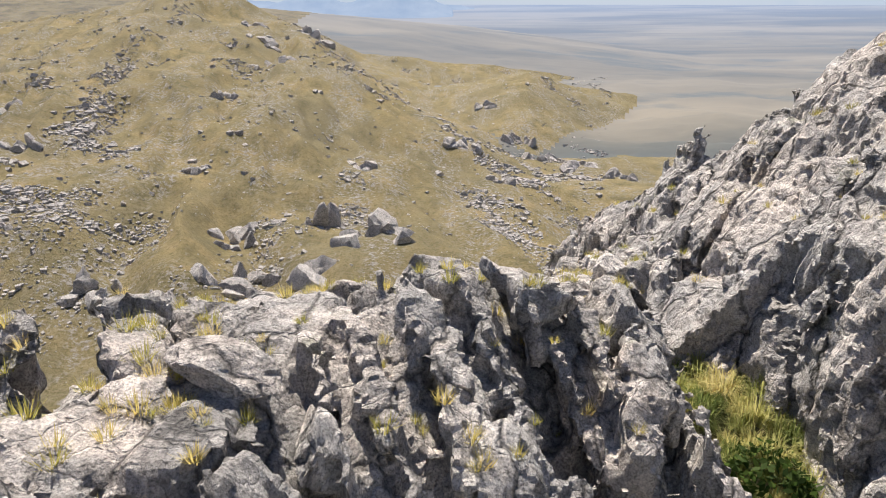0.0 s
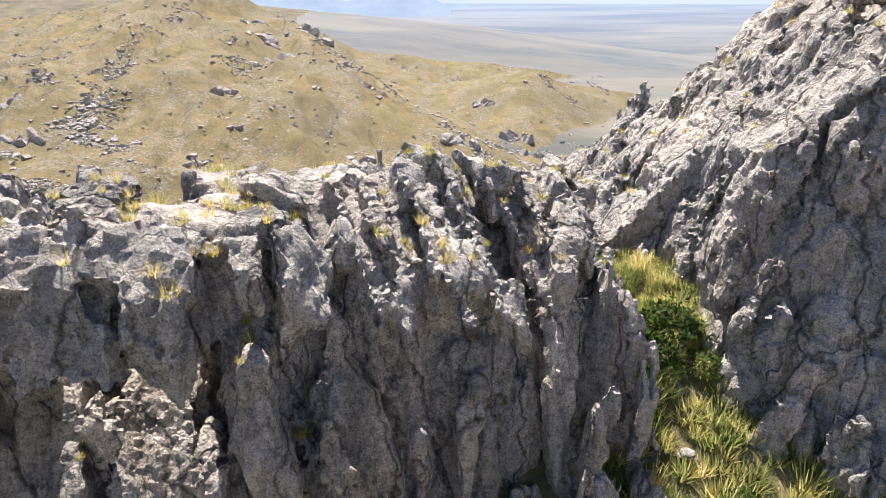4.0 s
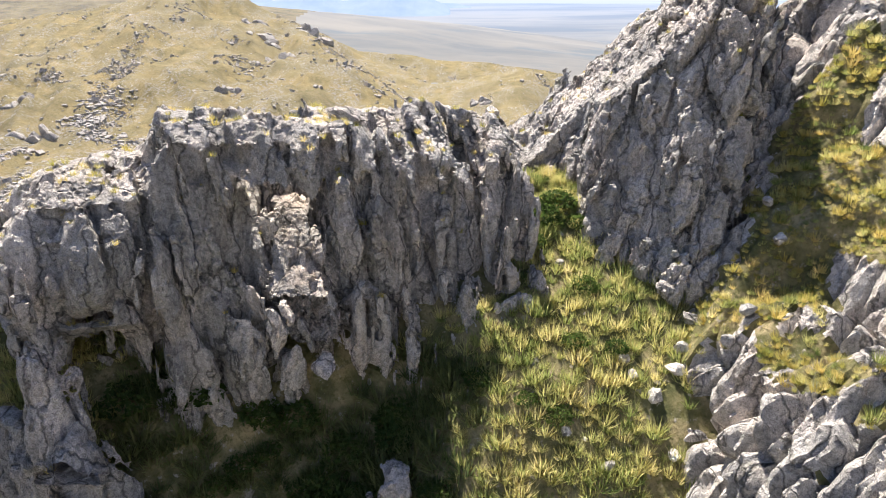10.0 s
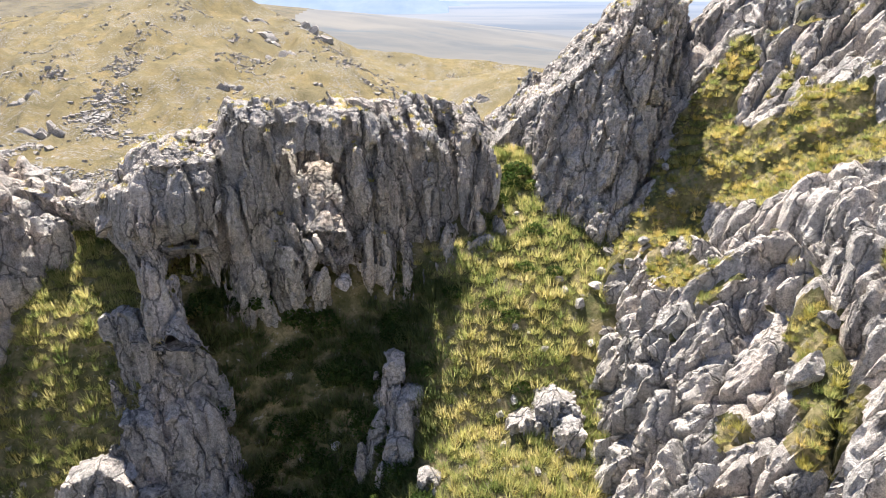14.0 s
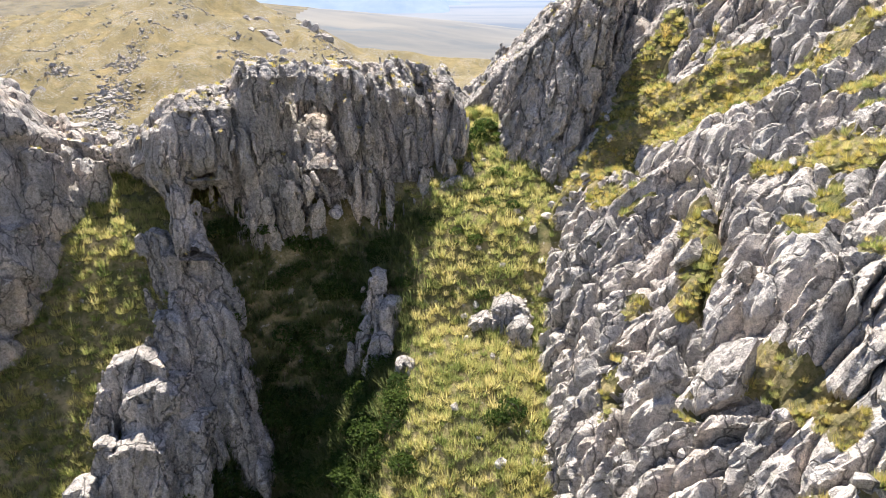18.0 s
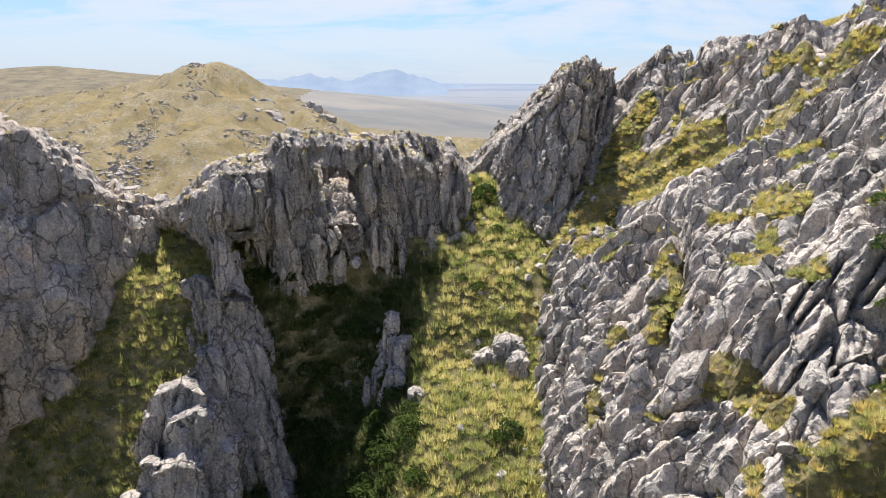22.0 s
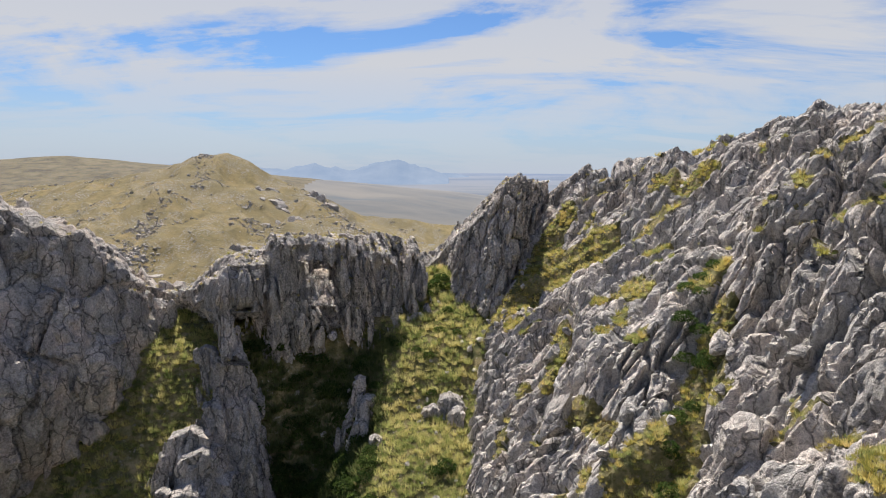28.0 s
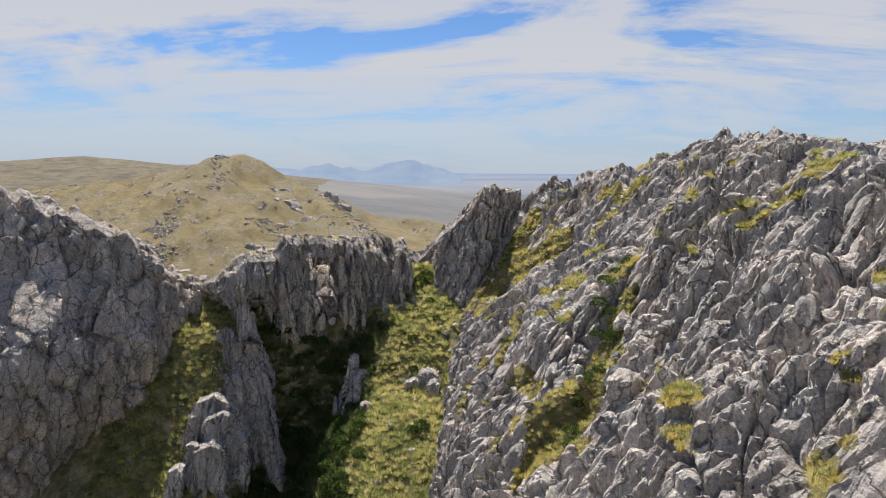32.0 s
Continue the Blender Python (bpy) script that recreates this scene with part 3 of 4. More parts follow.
def wall_field(X, Y, Z):
    u, d = wall_frame(X, Y, WALL_AT, WALL_WAY)
    d = d + 1.25 * np.clip(-4.5 - u, 0, 9)
    column = np.floor(u * 1.15 + 0.6 * np.sin(u * 1.7))
    tooth = np.modf(np.abs(np.sin(column * 12.9898) * 43758.5))[0]
    top = np.interp(u, [-12, -9, -7.5, -6.3, -5, -3.4, -1.5, -0.75, -0.2, 3, 6, 9, 11, 13, 15, 18], [-7.9, -8.3, -8.7, -7.9, -6.4, -5.1, -4.9, -4.6, -3.5, -3.45, -3.75, -3.8, -4.05, -4.4, -4.5, -4.4]) + (tooth - 0.6) * 0.5 * smooth(3.0, 5.5, u) * smooth(-0.6, 0.8, d) - 0.45 * np.clip(-d - 1.4, 0, 6)
    front_tall = np.interp(Z, [-20, -16, -14, -13, -11, -9, -7, -5.2, -4.2, -3.4], [3.6, 3.3, 3.1, 3.2, 3.6, 3.8, 3.8, 3.4, 2.9, 1.9])
    front_right = np.interp(Z, [-20, -13, -11, -9, -6, -5.1, -4.4, -3.7], [5.2, 4.6, 4.2, 3.6, 2.7, 2.0, 1.0, -0.1])
    front_right = front_right - 1.1 * smooth(7.5, 10.5, u) * smooth(-8.0, -5.0, Z)
    front_tall = front_tall + (front_right - front_tall) * smooth(5.0, 7.5, u)
    front_low = np.interp(Z, [-20, -13, -11, -10, -9, -7.8, -6.6, -5.6, -4.9], [0.6, 0.9, 1.1, 1.8, 3.2, 3.5, 3.0, 2.3, 1.1]) - 3.0 * smooth(-4.6, -7.0, u)
    k = smooth(-1.7, 0.0, u - 0.12 * (Z + 8))
    front = front_low + (front_tall - front_low) * k
    front = front - 6.6 * smooth(12.1, 14.0, u)
    back = np.interp(Z, [-20, -8, -3.3], [-5.0, -2.6, -1.2]) - np.interp(u, [0, 4, 8, 13, 18], [1.2, 1.1, 1.1, 4.0, 8.0])
    n = box_noise(X, Y, Z, 0.35, 11)
    f = np.maximum(np.maximum(d - front, back - d), (Z - top) * 0.8)
    f = f + n * 0.45
    # gaps between the standing columns
    for at, wide, deep, lean in ((-1.0, 0.14, 0.9, 0.12), (0.4, 0.08, 0.5, -0.16), (1.1, 0.10, 0.6, -0.30), (2.0, 0.20, 1.3, -0.42), (2.9, 0.10, 0.6, -0.36), (4.7, 0.12, 0.7, -0.04), (5.6, 0.10, 0.5, 0.0), (6.4, 0.16, 0.9, 0.02), (7.2, 0.09, 0.5, -0.02), (7.9, 0.15, 0.8, 0.0), (8.8, 0.09, 0.5, 0.03), (9.8, 0.24, 1.5, 0.0), (10.6, 0.10, 0.6, -0.02), (11.4, 0.20, 1.2, 0.02), (12.2, 0.12, 0.7, 0.0)):
        gap = np.maximum(np.abs(u - at - lean * (Z + 8) + 0.25 * n) - wide, front - deep - d)
        f = np.maximum(f, -gap)
    # the tall keyhole slot, cut upward along the sun's way, and the slit below it
    rise = math.tan(radians(SUN_EL))
    zz = Z - (4.0 - d) * rise * 0.42
    mid = 3.2 + (zz + 7.2) * -0.27
    width = np.interp(zz, [-14.5, -12.8, -11.4, -10.9, -10.4, -9.2, -8.0, -7.0, -6.2, -5.8], [0.6, 0.65, 0.4, 0.1, 0.6, 1.15, 1.45, 1.35, 0.9, 0.3])
    slot = (np.abs(u - mid + 0.3 * n) - width) * 0.9
    slot = np.maximum(slot, np.maximum(zz + 5.9, np.interp(d, [0.0, 2.3, 2.9], [-8.1, -8.6, -14.0]) - zz))
    # cave with its pillar under the low arch
    cave = np.sqrt(((u + 2.7) / 0.85) ** 2 + ((Z + 10.2) / 1.35) ** 2 + ((d - 0.3) / 1.7) ** 2) - 1
    under = np.sqrt(((u + 7.4) / 2.6) ** 2 + ((Z + 11.6) / 2.3) ** 2 + ((d - 0.6) / 1.9) ** 2) - 1
    # the leg of the arch, running down into the rib below
    leg = np.hypot(u + 3.9 + 0.10 * (Z + 10), (d - 2.7 + 0.7 * (Z + 9)) * 0.8) - np.interp(Z, [-13.5, -12, -10.5, -9.3, -8], [1.1, 0.85, 0.6, 0.75, 0.6]) + 0.25 * n
    leg = np.maximum(leg, np.maximum(Z + 7.6, -12.4 - Z))
    # shaft added along the sun's way, from behind the crest, to light the window
    rx, ry, rz = X + 3.95, Y - 4.1, Z + 7.7
    along = rx * sun_way[0] + ry * sun_way[1] + rz * sun_way[2]
    shaft = np.sqrt(np.maximum(rx * rx + ry * ry + rz * rz - along * along, 0)) - 0.9
    shaft = np.maximum(shaft, -0.6 - along)
    f = np.maximum(f, -shaft)
    # back of the crest cut open where the added shaft comes out
    notch = np.maximum(np.maximum(np.abs(u - 3.9) - 0.4, d + 0.3), -5.6 - Z)
    f = np.maximum(f, -notch)
    f = np.maximum(f, -slot)
    f = np.maximum(f, -cave * 0.7)
    f = np.maximum(f, -under * 1.2)
    return np.minimum(f, leg)


def crag_thing(name, field, low, high, h, long_axis, size, length, amp, seed, mat, label, piece="rock_column", most=80, **kw):
    coarse = {k: v for k, v in kw.items() if k in ("crack", "power")}
    verts, quads = skin(field, low, high, h, lambda p: joints(p, long_axis, size, length, amp, seed, grid=h, levels=(0, 1), **coarse)[0], max(0.6, amp * 0.95))
    nrm = normals_of(verts, quads)
    tags = joints(verts, long_axis, size, length, amp, seed, levels=(0,))[1]
    verts, _, move = crag(verts, nrm, long_axis, size, length, amp, seed, levels=(2,), **kw)
    # what lies well under the turf is left out
    quads = quads[(verts[:, 2] > land(verts[:, 0], verts[:, 1]) - 1.3)[quads].any(1)]
    up = normals_of(verts, quads)[:, 2]
    SKINS[name] = verts
    LEDGE_LIST.append(verts[(up > 0.80) & (move < 0.0)][::5] if name in ("rock_wall", "rock_peak", "rock_cliff") else verts[:0])
    owner = empty(name, (*verts[:, :2].mean(0), verts[:, 2].min()))
    bpy.context.view_layer.update()
    verts = verts - np.array(owner.location[:], np.float32)
    split_rock(owner, piece, verts, quads, tags, mat, most)
    tagged(owner, label, "rock")
    return owner


LEDGE_LIST, SKINS = [], {}
H = 0.097
crag_thing("rock_wall", wall_field, (-20.5, -2.0, -16.5), (9.5, 18.5, -2.0), H, (-0.03, 0.06, 1.0), 1.1, 4.5, 0.62, 3, ROCK_WALL,
           "grey upright rock wall of jointed columns pierced by a keyhole window", most=220, fine=0.035, crack=1.0, power=1.05)


# ---------------------------------------------------------------- the peak and the tower behind it
def peak_field(X, Y, Z):
    u, d = wall_frame(X, Y, (6.0, 9.8), (0.86, -0.51))
    top = -0.15 + np.minimum(1.5 + 1.12 * (X - 11.9), 1.4 - 0.05 * (Y - 7.5)) - 1.1 * np.clip(9.3 - Y, 0, 6) * smooth(12.0, 9.0, X)
    end = np.interp(Z, [-12, -9.5, -6.8, -5, 1], [5.4, 6.2, 6.6, 6.7, 6.1])
    front = np.interp(Z, [-14, -9.5, -6.8, -4, -1.5, 1], [3.6, 2.3, 1.3, -0.1, -1.1, -2.0]) - 2.4 * smooth(1.6, -0.6, u)
    f = np.maximum(np.maximum(d - front, (Y - 18.0 + 0.8 * (Z + 3)) * 0.7), (Z - top) * 0.8)
    f = np.maximum(f, (u - end) * 0.9)
    return f + box_noise(X, Y, Z, 0.4, 21) * 0.5


crag_thing("rock_peak", peak_field, (1.0, 2.5, -12.5), (15.8, 21.0, 2.6), 0.10, (0.22, 0.05, 1.0), 0.95, 2.8, 0.75, 5, ROCK_WALL,
           "steep grey rock peak of leaning ribs above the gully", most=130, fine=0.035, crack=1.0, power=1.05)


def tower_field(X, Y, Z):
    u, d = wall_frame(X, Y, (18.2, 14.2), (0.9, -0.1))
    top = np.interp(u, [-2.8, -2.1, -1.2, -0.2, 0.7, 1.4, 2.0], [-2.0, -0.6, 0.6, 1.5, 2.3, 1.8, -0.6])
    f = np.maximum(np.maximum(d - 1.2 - 0.12 * (2 - Z), -1.2 - d), (Z - top) * 0.75)
    f = np.maximum(f, np.maximum((u - 1.9 + 0.1 * (2 - Z)) * 0.9, (-2.8 - u) * 0.9))
    return f + box_noise(X, Y, Z, 0.5, 25) * 0.4


crag_thing("rock_tower", tower_field, (14.2, 11.2, -4.5), (22.0, 17.5, 3.4), 0.12, (0.3, 0.0, 1.0), 0.7, 3.5, 0.4, 6, ROCK_WALL,
           "small grey rock tower of leaning ribs behind the peak", most=25)


# ---------------------------------------------------------------- the cliff across the saddle
def cliff_field(X, Y, Z):
    u = (X + 16.5) * -0.86 + (Y - 3.5) * -0.51
    d = (X + 16.5) * 0.51 - (Y - 3.5) * 0.86
    top = 0.5 * np.sin(X * 2.3) * np.cos(Y * 1.9) + np.interp(u, [-3, -1, 0, 2, 3, 5, 8, 11, 14, 20, 40], [-11.0, -9.4, -8.6, -7.2, -5.4, -3.6, -2.6, -0.8, 0.3, 1.8, 4])
    front = np.interp(Z, [-26, -22, -19, -15, -12, -8, -5, -2, 1], [0.2, 0.8, 1.8, 2.4, 2.7, 2.4, 1.6, 0.4, -1.2]) + 0.62 * np.clip(u - 4, 0, 9) * smooth(-3.5, -14, Z) + 2.0 * np.exp(-((u - 4.2) / 2.6) ** 2) * smooth(-8, -13, Z) - np.interp(u, [-2, 2, 4, 40], [2.4, 1.0, 0.0, 0.0])
    f = np.maximum(np.maximum(d - front, -9.0 - d), (Z - top) * 0.8)
    f = np.maximum(f, (-1.6 - u) * 0.9)
    return f + box_noise(X, Y, Z, 0.28, 31) * 0.75


crag_thing("rock_cliff", cliff_field, (-46.0, -22.0, -26.0), (-12.0, 13.0, 4.5), 0.19, (0.05, 0.1, 1.0), 2.3, 4.2, 1.05, 8, ROCK_CLIFF,
           "broad grey rock cliff of large cracked blocks across the saddle", piece="rock_block", most=150, fine=0.04, power=1.35, grid=0.16)


# ---------------------------------------------------------------- the rocky slope
def slope_relief(x, y):
    """The slope with its fins, clefts and steps."""
    z = slope(x, y)
    inner = smooth(0.3, 4.0, x - slope_foot(y))
    p = np.stack([x, y, z], 1).astype(np.float32)
    wander = fractal(p * 0.13, 3, 43)
    across, along = (x * 0.86 - y * 0.5 + 2.2 * wander), (x * 0.5 + y * 0.86)
    fins = 1 - np.abs(2 * fractal(np.stack([across / 3.4, along / 11.0, z * 0 + 3], 1).astype(np.float32), 2, 45, 0.4))
    fine = 1 - np.abs(2 * fractal(np.stack([across / 1.5, along / 5.0, z * 0 + 7], 1).astype(np.float32), 2, 47, 0.4))
    cleft = fractal(np.stack([across / 4.6, along / 12.0, z * 0 + 13], 1).astype(np.float32), 2, 49, 0.4)
    step = fractal(np.stack([across / 7.0, along / 3.2, z * 0 + 17], 1).astype(np.float32), 2, 51, 0.4)
    return z + inner * (0.45 * (fins - 0.70) + 0.12 * (fine - 0.68) + 0.9 * wander - 1.3 * np.exp(-(cleft / 0.07) ** 2) + 0.6 * (smooth(-0.12, 0.02, step) + smooth(0.18, 0.32, step) - 1))


def slope_sheet():
    xs = np.concatenate([np.arange(5.5, 25.0, 0.085), np.arange(25.0, 32.0, 0.13), np.arange(32.0, 58.0, 0.3)])
    ys = np.concatenate([np.arange(-62.0, -40.0, 0.4), np.arange(-40.0, -2.0, 0.085), np.arange(-2.0, 10.0, 0.1), np.arange(10.0, 26.0, 0.2)])
    X, Y = np.meshgrid(xs, ys, indexing="ij")
    x, y = X.ravel(), Y.ravel()
    z = slope_relief(x, y)
    nx, ny = X.shape
    i = np.arange(nx - 1)[:, None] * ny + np.arange(ny - 1)[None, :]
    quads = np.stack([i, i + ny, i + ny + 1, i + 1], -1).reshape(-1, 4)
    verts = np.stack([x, y, z], 1).astype(np.float32)
    turf = turf_share(x, y, normals_of(verts, quads)[:, 2])
    nrm = normals_of(np.stack([x, y, slope(x, y)], 1), quads).astype(np.float32)
    verts, tags, move = crag(verts, nrm, (0.55, 0.12, 0.83), 0.85, 4.2, 0.55, 13, fine=0.03, power=0.95, grid=0.085, crack=1.5, keep=(1 - 0.85 * turf).astype(np.float32))
    verts[:, 2] -= 0.2 * turf
    return verts, quads, tags, turf


def turf_share(x, y, up):
    """How far the slope is grown over, 0 to 1: terraces, the green cleft and pockets between the ribs."""
    s = x - slope_foot(y)
    fray = 1 + 0.9 * fractal(np.stack([x * 0.6, y * 0.6, x * 0 + 9], 1).astype(np.float32), 4, 67, 0.6)
    near = lambda ax, ay, bx, by, r: np.exp(-(seg(x, y, ax, ay, bx, by) / (r * fray)) ** 2)
    t = 1.3 * near(12.6, 4.6, 16.5, 3.0, 1.7) + 1.2 * near(16.5, 3.0, 20.5, -1.5, 1.5) + 1.2 * near(8.0, 4.0, 11.6, 3.6, 1.3) + 1.1 * near(13.4, -6.2, 12.4, -9.6, 0.8)
    t = t + 1.2 * near(13.8, 6.6, 16.4, 8.6, 1.2)
    t = t + 1.3 * near(19.6, -16.2, 15.0, -20.6, 1.0) + 1.2 * near(15.0, -20.6, 13.0, -23.0, 1.3) + 0.9 * near(15.5, -6.5, 17.5, -9.5, 0.8) + 0.9 * near(12.6, -14.4, 13.6, -17.5, 0.6) + 0.9 * near(22, 3, 24, -3, 0.7)
    pocket = fractal(np.stack([x * 0.45, y * 0.36, x * 0], 1).astype(np.float32), 5, 61, 0.6)
    t = t + 1.0 * smooth(0.08, 0.26, pocket + 0.35 * (up - 0.86)) * smooth(0.55, 0.75, up) + 1.0 * smooth(0.4, -0.6, s)
    return np.clip(t, 0, 1)


def seg(x, y, ax, ay, bx, by):
    t = np.clip(((x - ax) * (bx - ax) + (y - ay) * (by - ay)) / ((bx - ax) ** 2 + (by - ay) ** 2), 0, 1)
    return np.hypot(x - ax - t * (bx - ax), y - ay - t * (by - ay))


def make_slope():
    verts, quads, tags, turf = slope_sheet()
    owner = empty("rock_slope", (7.0, -10.0, -18.0))
    tagged(owner, "rugged pale grey rocky slope of leaning ribs with grass pockets", "rock", kind="structure")
    verts = verts - np.array(owner.location[:], np.float32)
    green = turf[quads[:, 0]] > 0.55
    faces = quads[green]
    used, local = np.unique(faces, return_inverse=True)
    part("turf_pocket", mesh_of("turf_pocket", verts[used], local.reshape(-1, 4), MEADOW), owner, "thin turf between the ribs of rock")
    split_rock(owner, "rock_rib", verts, quads[~green], tags, ROCK_PALE, most=300)


make_slope()


def SLOPE_TOP(x, y):
    """Points of the slope's surface under the plan points x, y."""
    return np.stack([x, y, slope_relief(x, y) - 0.2], 1)


# ---------------------------------------------------------------- loose rocks and outcrops
def boulder_mesh(name, size, seed, mat, sharp=0.9, cut=12, fineness=4):
    """A jointed boulder: a ball cut flat by several planes, then roughened. size: half extents."""
    rng = random.Random(seed)
    bm = bmesh.new()
    bmesh.ops.create_icosphere(bm, subdivisions=fineness, radius=1.0)
    co = np.array([v.co[:] for v in bm.verts], np.float32)
    for _ in range(cut):
        n = Vector((rng.gauss(0, 1), rng.gauss(0, 1), rng.gauss(0, 0.8))).normalized()
        n = np.array(n[:], np.float32)
        at = rng.uniform(0.45, 0.72)
        over = np.clip(co @ n - at, 0, None)
        co -= over[:, None] * n * (0.75 + sharp * 0.25)
    r = np.linalg.norm(co, axis=1, keepdims=True)
    way = co / r
    co = co * (1 + 0.06 * fractal(co * 1.6 + seed * 7.1, 4, seed)[:, None] + 0.05 * fractal(co * 5 + seed, 3, seed + 3)[:, None])
    f1, f2, tag, _ = cells(co * 2.2 + seed * 3.3, seed)
    co -= way * (0.07 * np.exp(-((f2 - f1) / 0.08) ** 2))[:, None]
    co += way * (0.09 * (tag - 0.5))[:, None]
    co = co * np.array(size, np.float32)
    for v, c in zip(bm.verts, co):
        v.co = c
    for f in bm.faces:
        f.smooth = True
    me = bpy.data.meshes.new(name)
    bm.to_mesh(me)
    bm.free()
    me.materials.append(mat)
    me.set_sharp_from_angle(angle=radians(22))
    return me


def boulder(x, y, z, size, seed, mat=None, turn=0.0, lean=(0, 0), label="weathered pale grey boulder resting on the turf", name="boulder", group=""):
    ob = new(name, boulder_mesh(name, size, seed, mat or ROCK_BOULDER, fineness=3 if max(size) < 0.6 else 4))
    ob.matrix_world = pose(x, y, z, lean[0], lean[1], turn)
    return tagged(ob, label, "rock", group)


def outcrop(name, low, high, tops, seed, label, mat, axis=(0.1, 0.1, 1.0), size=0.7, length=2.5, amp=0.35, h=0.11):
    """A knob of living rock: several leaning lumps (x, y, top, half width, half depth) run together."""
    def field(X, Y, Z):
        f = np.full(X.shape, 9.0, np.float32)
        for x, y, top, rx, ry in tops:
            k = 1 + 0.16 * np.clip(top - Z, 0, 4)
            g = np.maximum(np.maximum(np.abs(X - x - axis[0] * (Z - top)) - rx * k, np.abs(Y - y - axis[1] * (Z - top)) - ry * k), Z - top + 0.4 * np.abs(X - x) + 0.3 * np.abs(Y - y) - 0.2)
            f = np.minimum(f, g)
        return f + box_noise(X, Y, Z, 0.6, seed) * 0.4
    return crag_thing(name, field, low, high, h, axis, size, length, amp, seed, mat, label, piece="rock_block", most=24)


outcrop("rock_outcrop", (-16.5, -10.5, -25.0), (-7.0, 0.5, -14.4), [(-11.9, -3.7, -16.2, 1.35, 0.9), (-13.5, -4.6, -17.8, 0.6, 0.7), (-10.8, -4.4, -17.3, 1.2, 1.1), (-12.9, -6.4, -19.6, 0.6, 0.6), (-11.2, -6.2, -19.4, 1.2, 1.0), (-13.7, -7.6, -21.0, 0.6, 0.7), (-9.6, -5.0, -19.2, 0.9, 1.0)], 71,
        "sunlit grey rock knob standing out of the tussock slope", ROCK_PALE)
outcrop("rock_rib", (-15.2, -7.0, -24.5), (-5.6, 3.2, -9.6), [(-12.2, 0.1, -11.5, 0.7, 0.5), (-10.2, -0.3, -11.6, 0.7, 0.6), (-11.0, -0.6, -12.3, 0.8, 0.7), (-10.0, -1.0, -13.4, 0.8, 0.7), (-9.6, -2.0, -15.2, 0.7, 0.7), (-11.0, -2.4, -15.0, 0.8, 0.7), (-10.3, -3.2, -17.2, 0.7, 0.7)], 72,
        "shaded rock rib running down below the arch", ROCK_WALL, axis=(-0.25, 0.2, 1.0))
outcrop("rock_rib", (-4.2, -5.0, -20.0), (2.0, 3.6, -11.6), [(-0.7, 0.5, -14.0, 0.55, 0.7), (0.0, -0.5, -15.1, 0.6, 0.7), (-0.4, -1.8, -16.6, 0.6, 0.6), (0.9, -3.6, -17.0, 0.5, 0.6)], 73,
        "shaded rock rib standing in the dark grass of the gully", ROCK_WALL, axis=(0.1, 0.25, 1.0))
outcrop("rock_outcrop", (2.0, -5.6, -19.0), (9.0, 2.0, -11.8), [(6.2, -1.6, -14.5, 0.9, 0.7), (5.1, -1.9, -15.2, 0.9, 0.7), (6.8, -2.8, -15.1, 0.6, 0.8)], 74,
        "low pale rock outcrop in the sunlit tussock grass", ROCK_PALE, size=0.5, length=1.0)


def ground_at(x, y):
    return float(ground_height(np.array([x], float), np.array([y], float))[0])


rng = random.Random(5)
BOULDERS = [(7.8, 1.9, 0.42, 0.3, 0.3), (9.0, 3.3, 0.45, 0.35, 0.3), (8.6, 2.6, 0.5, 0.3, 0.25), (5.3, -9.4, 0.42, 0.35, 0.32), (4.8, 1.0, 0.3, 0.25, 0.2), (6.0, 0.2, 0.28, 0.2, 0.2), (9.6, 4.2, 0.6, 0.4, 0.35)]
for k, (x, y, a, b, c) in enumerate(BOULDERS):
    boulder(x, y, ground_at(x, y) + c * 0.5, (a, b, c), 100 + k, turn=rng.uniform(0, 180), group="boulders in the gully")
for k in range(34):
    x, y = rng.uniform(2.5, 8.5), rng.uniform(-16, 8)
    if k > 24:
        x, y = rng.uniform(-14, 1.5), rng.uniform(-14, 0)
    a = rng.uniform(0.12, 0.34)
    boulder(x, y, ground_at(x, y) + a * 0.3, (a, a * rng.uniform(0.6, 0.9), a * rng.uniform(0.5, 0.8)), 130 + k, turn=rng.uniform(0, 180), name="stone", label="small pale stone half sunk in the tussock grass", group="stones in the gully")

def top_of(name, x, y):
    v = SKINS[name]
    near = v[np.hypot(v[:, 0] - x, v[:, 1] - y) < 0.35]
    return float(np.percentile(near[:, 2], 75)) if len(near) else float(v[:, 2].max())


# blocks lying loose on the crest of the wall
CREST = [(-1.35, 5.95, -3.55, 0.42, 0.55, 0.42, 8, 0), (-2.3, 6.3, -3.35, 0.75, 0.45, 0.28, -12, 8), (0.55, 8.1, -3.25, 0.28, 0.3, 0.3, 30, 0), (0.95, 7.9, -3.3, 0.2, 0.22, 0.28, 5, 0),
         (1.5, 9.0, -3.2, 0.55, 0.4, 0.32, 20, 10), (-4.1, 4.9, -3.2, 0.6, 0.4, 0.25, 15, 5), (-5.4, 4.6, -3.1, 0.55, 0.4, 0.24, -20, -6), (-6.6, 4.2, -3.15, 0.6, 0.45, 0.26, 40, 4), (-3.2, 5.3, -3.15, 0.4, 0.35, 0.24, 70, 0),
         (2.9, 10.6, -3.3, 0.4, 0.35, 0.3, 0, 0), (4.2, 11.8, -3.3, 0.45, 0.4, 0.35, 25, 0)]
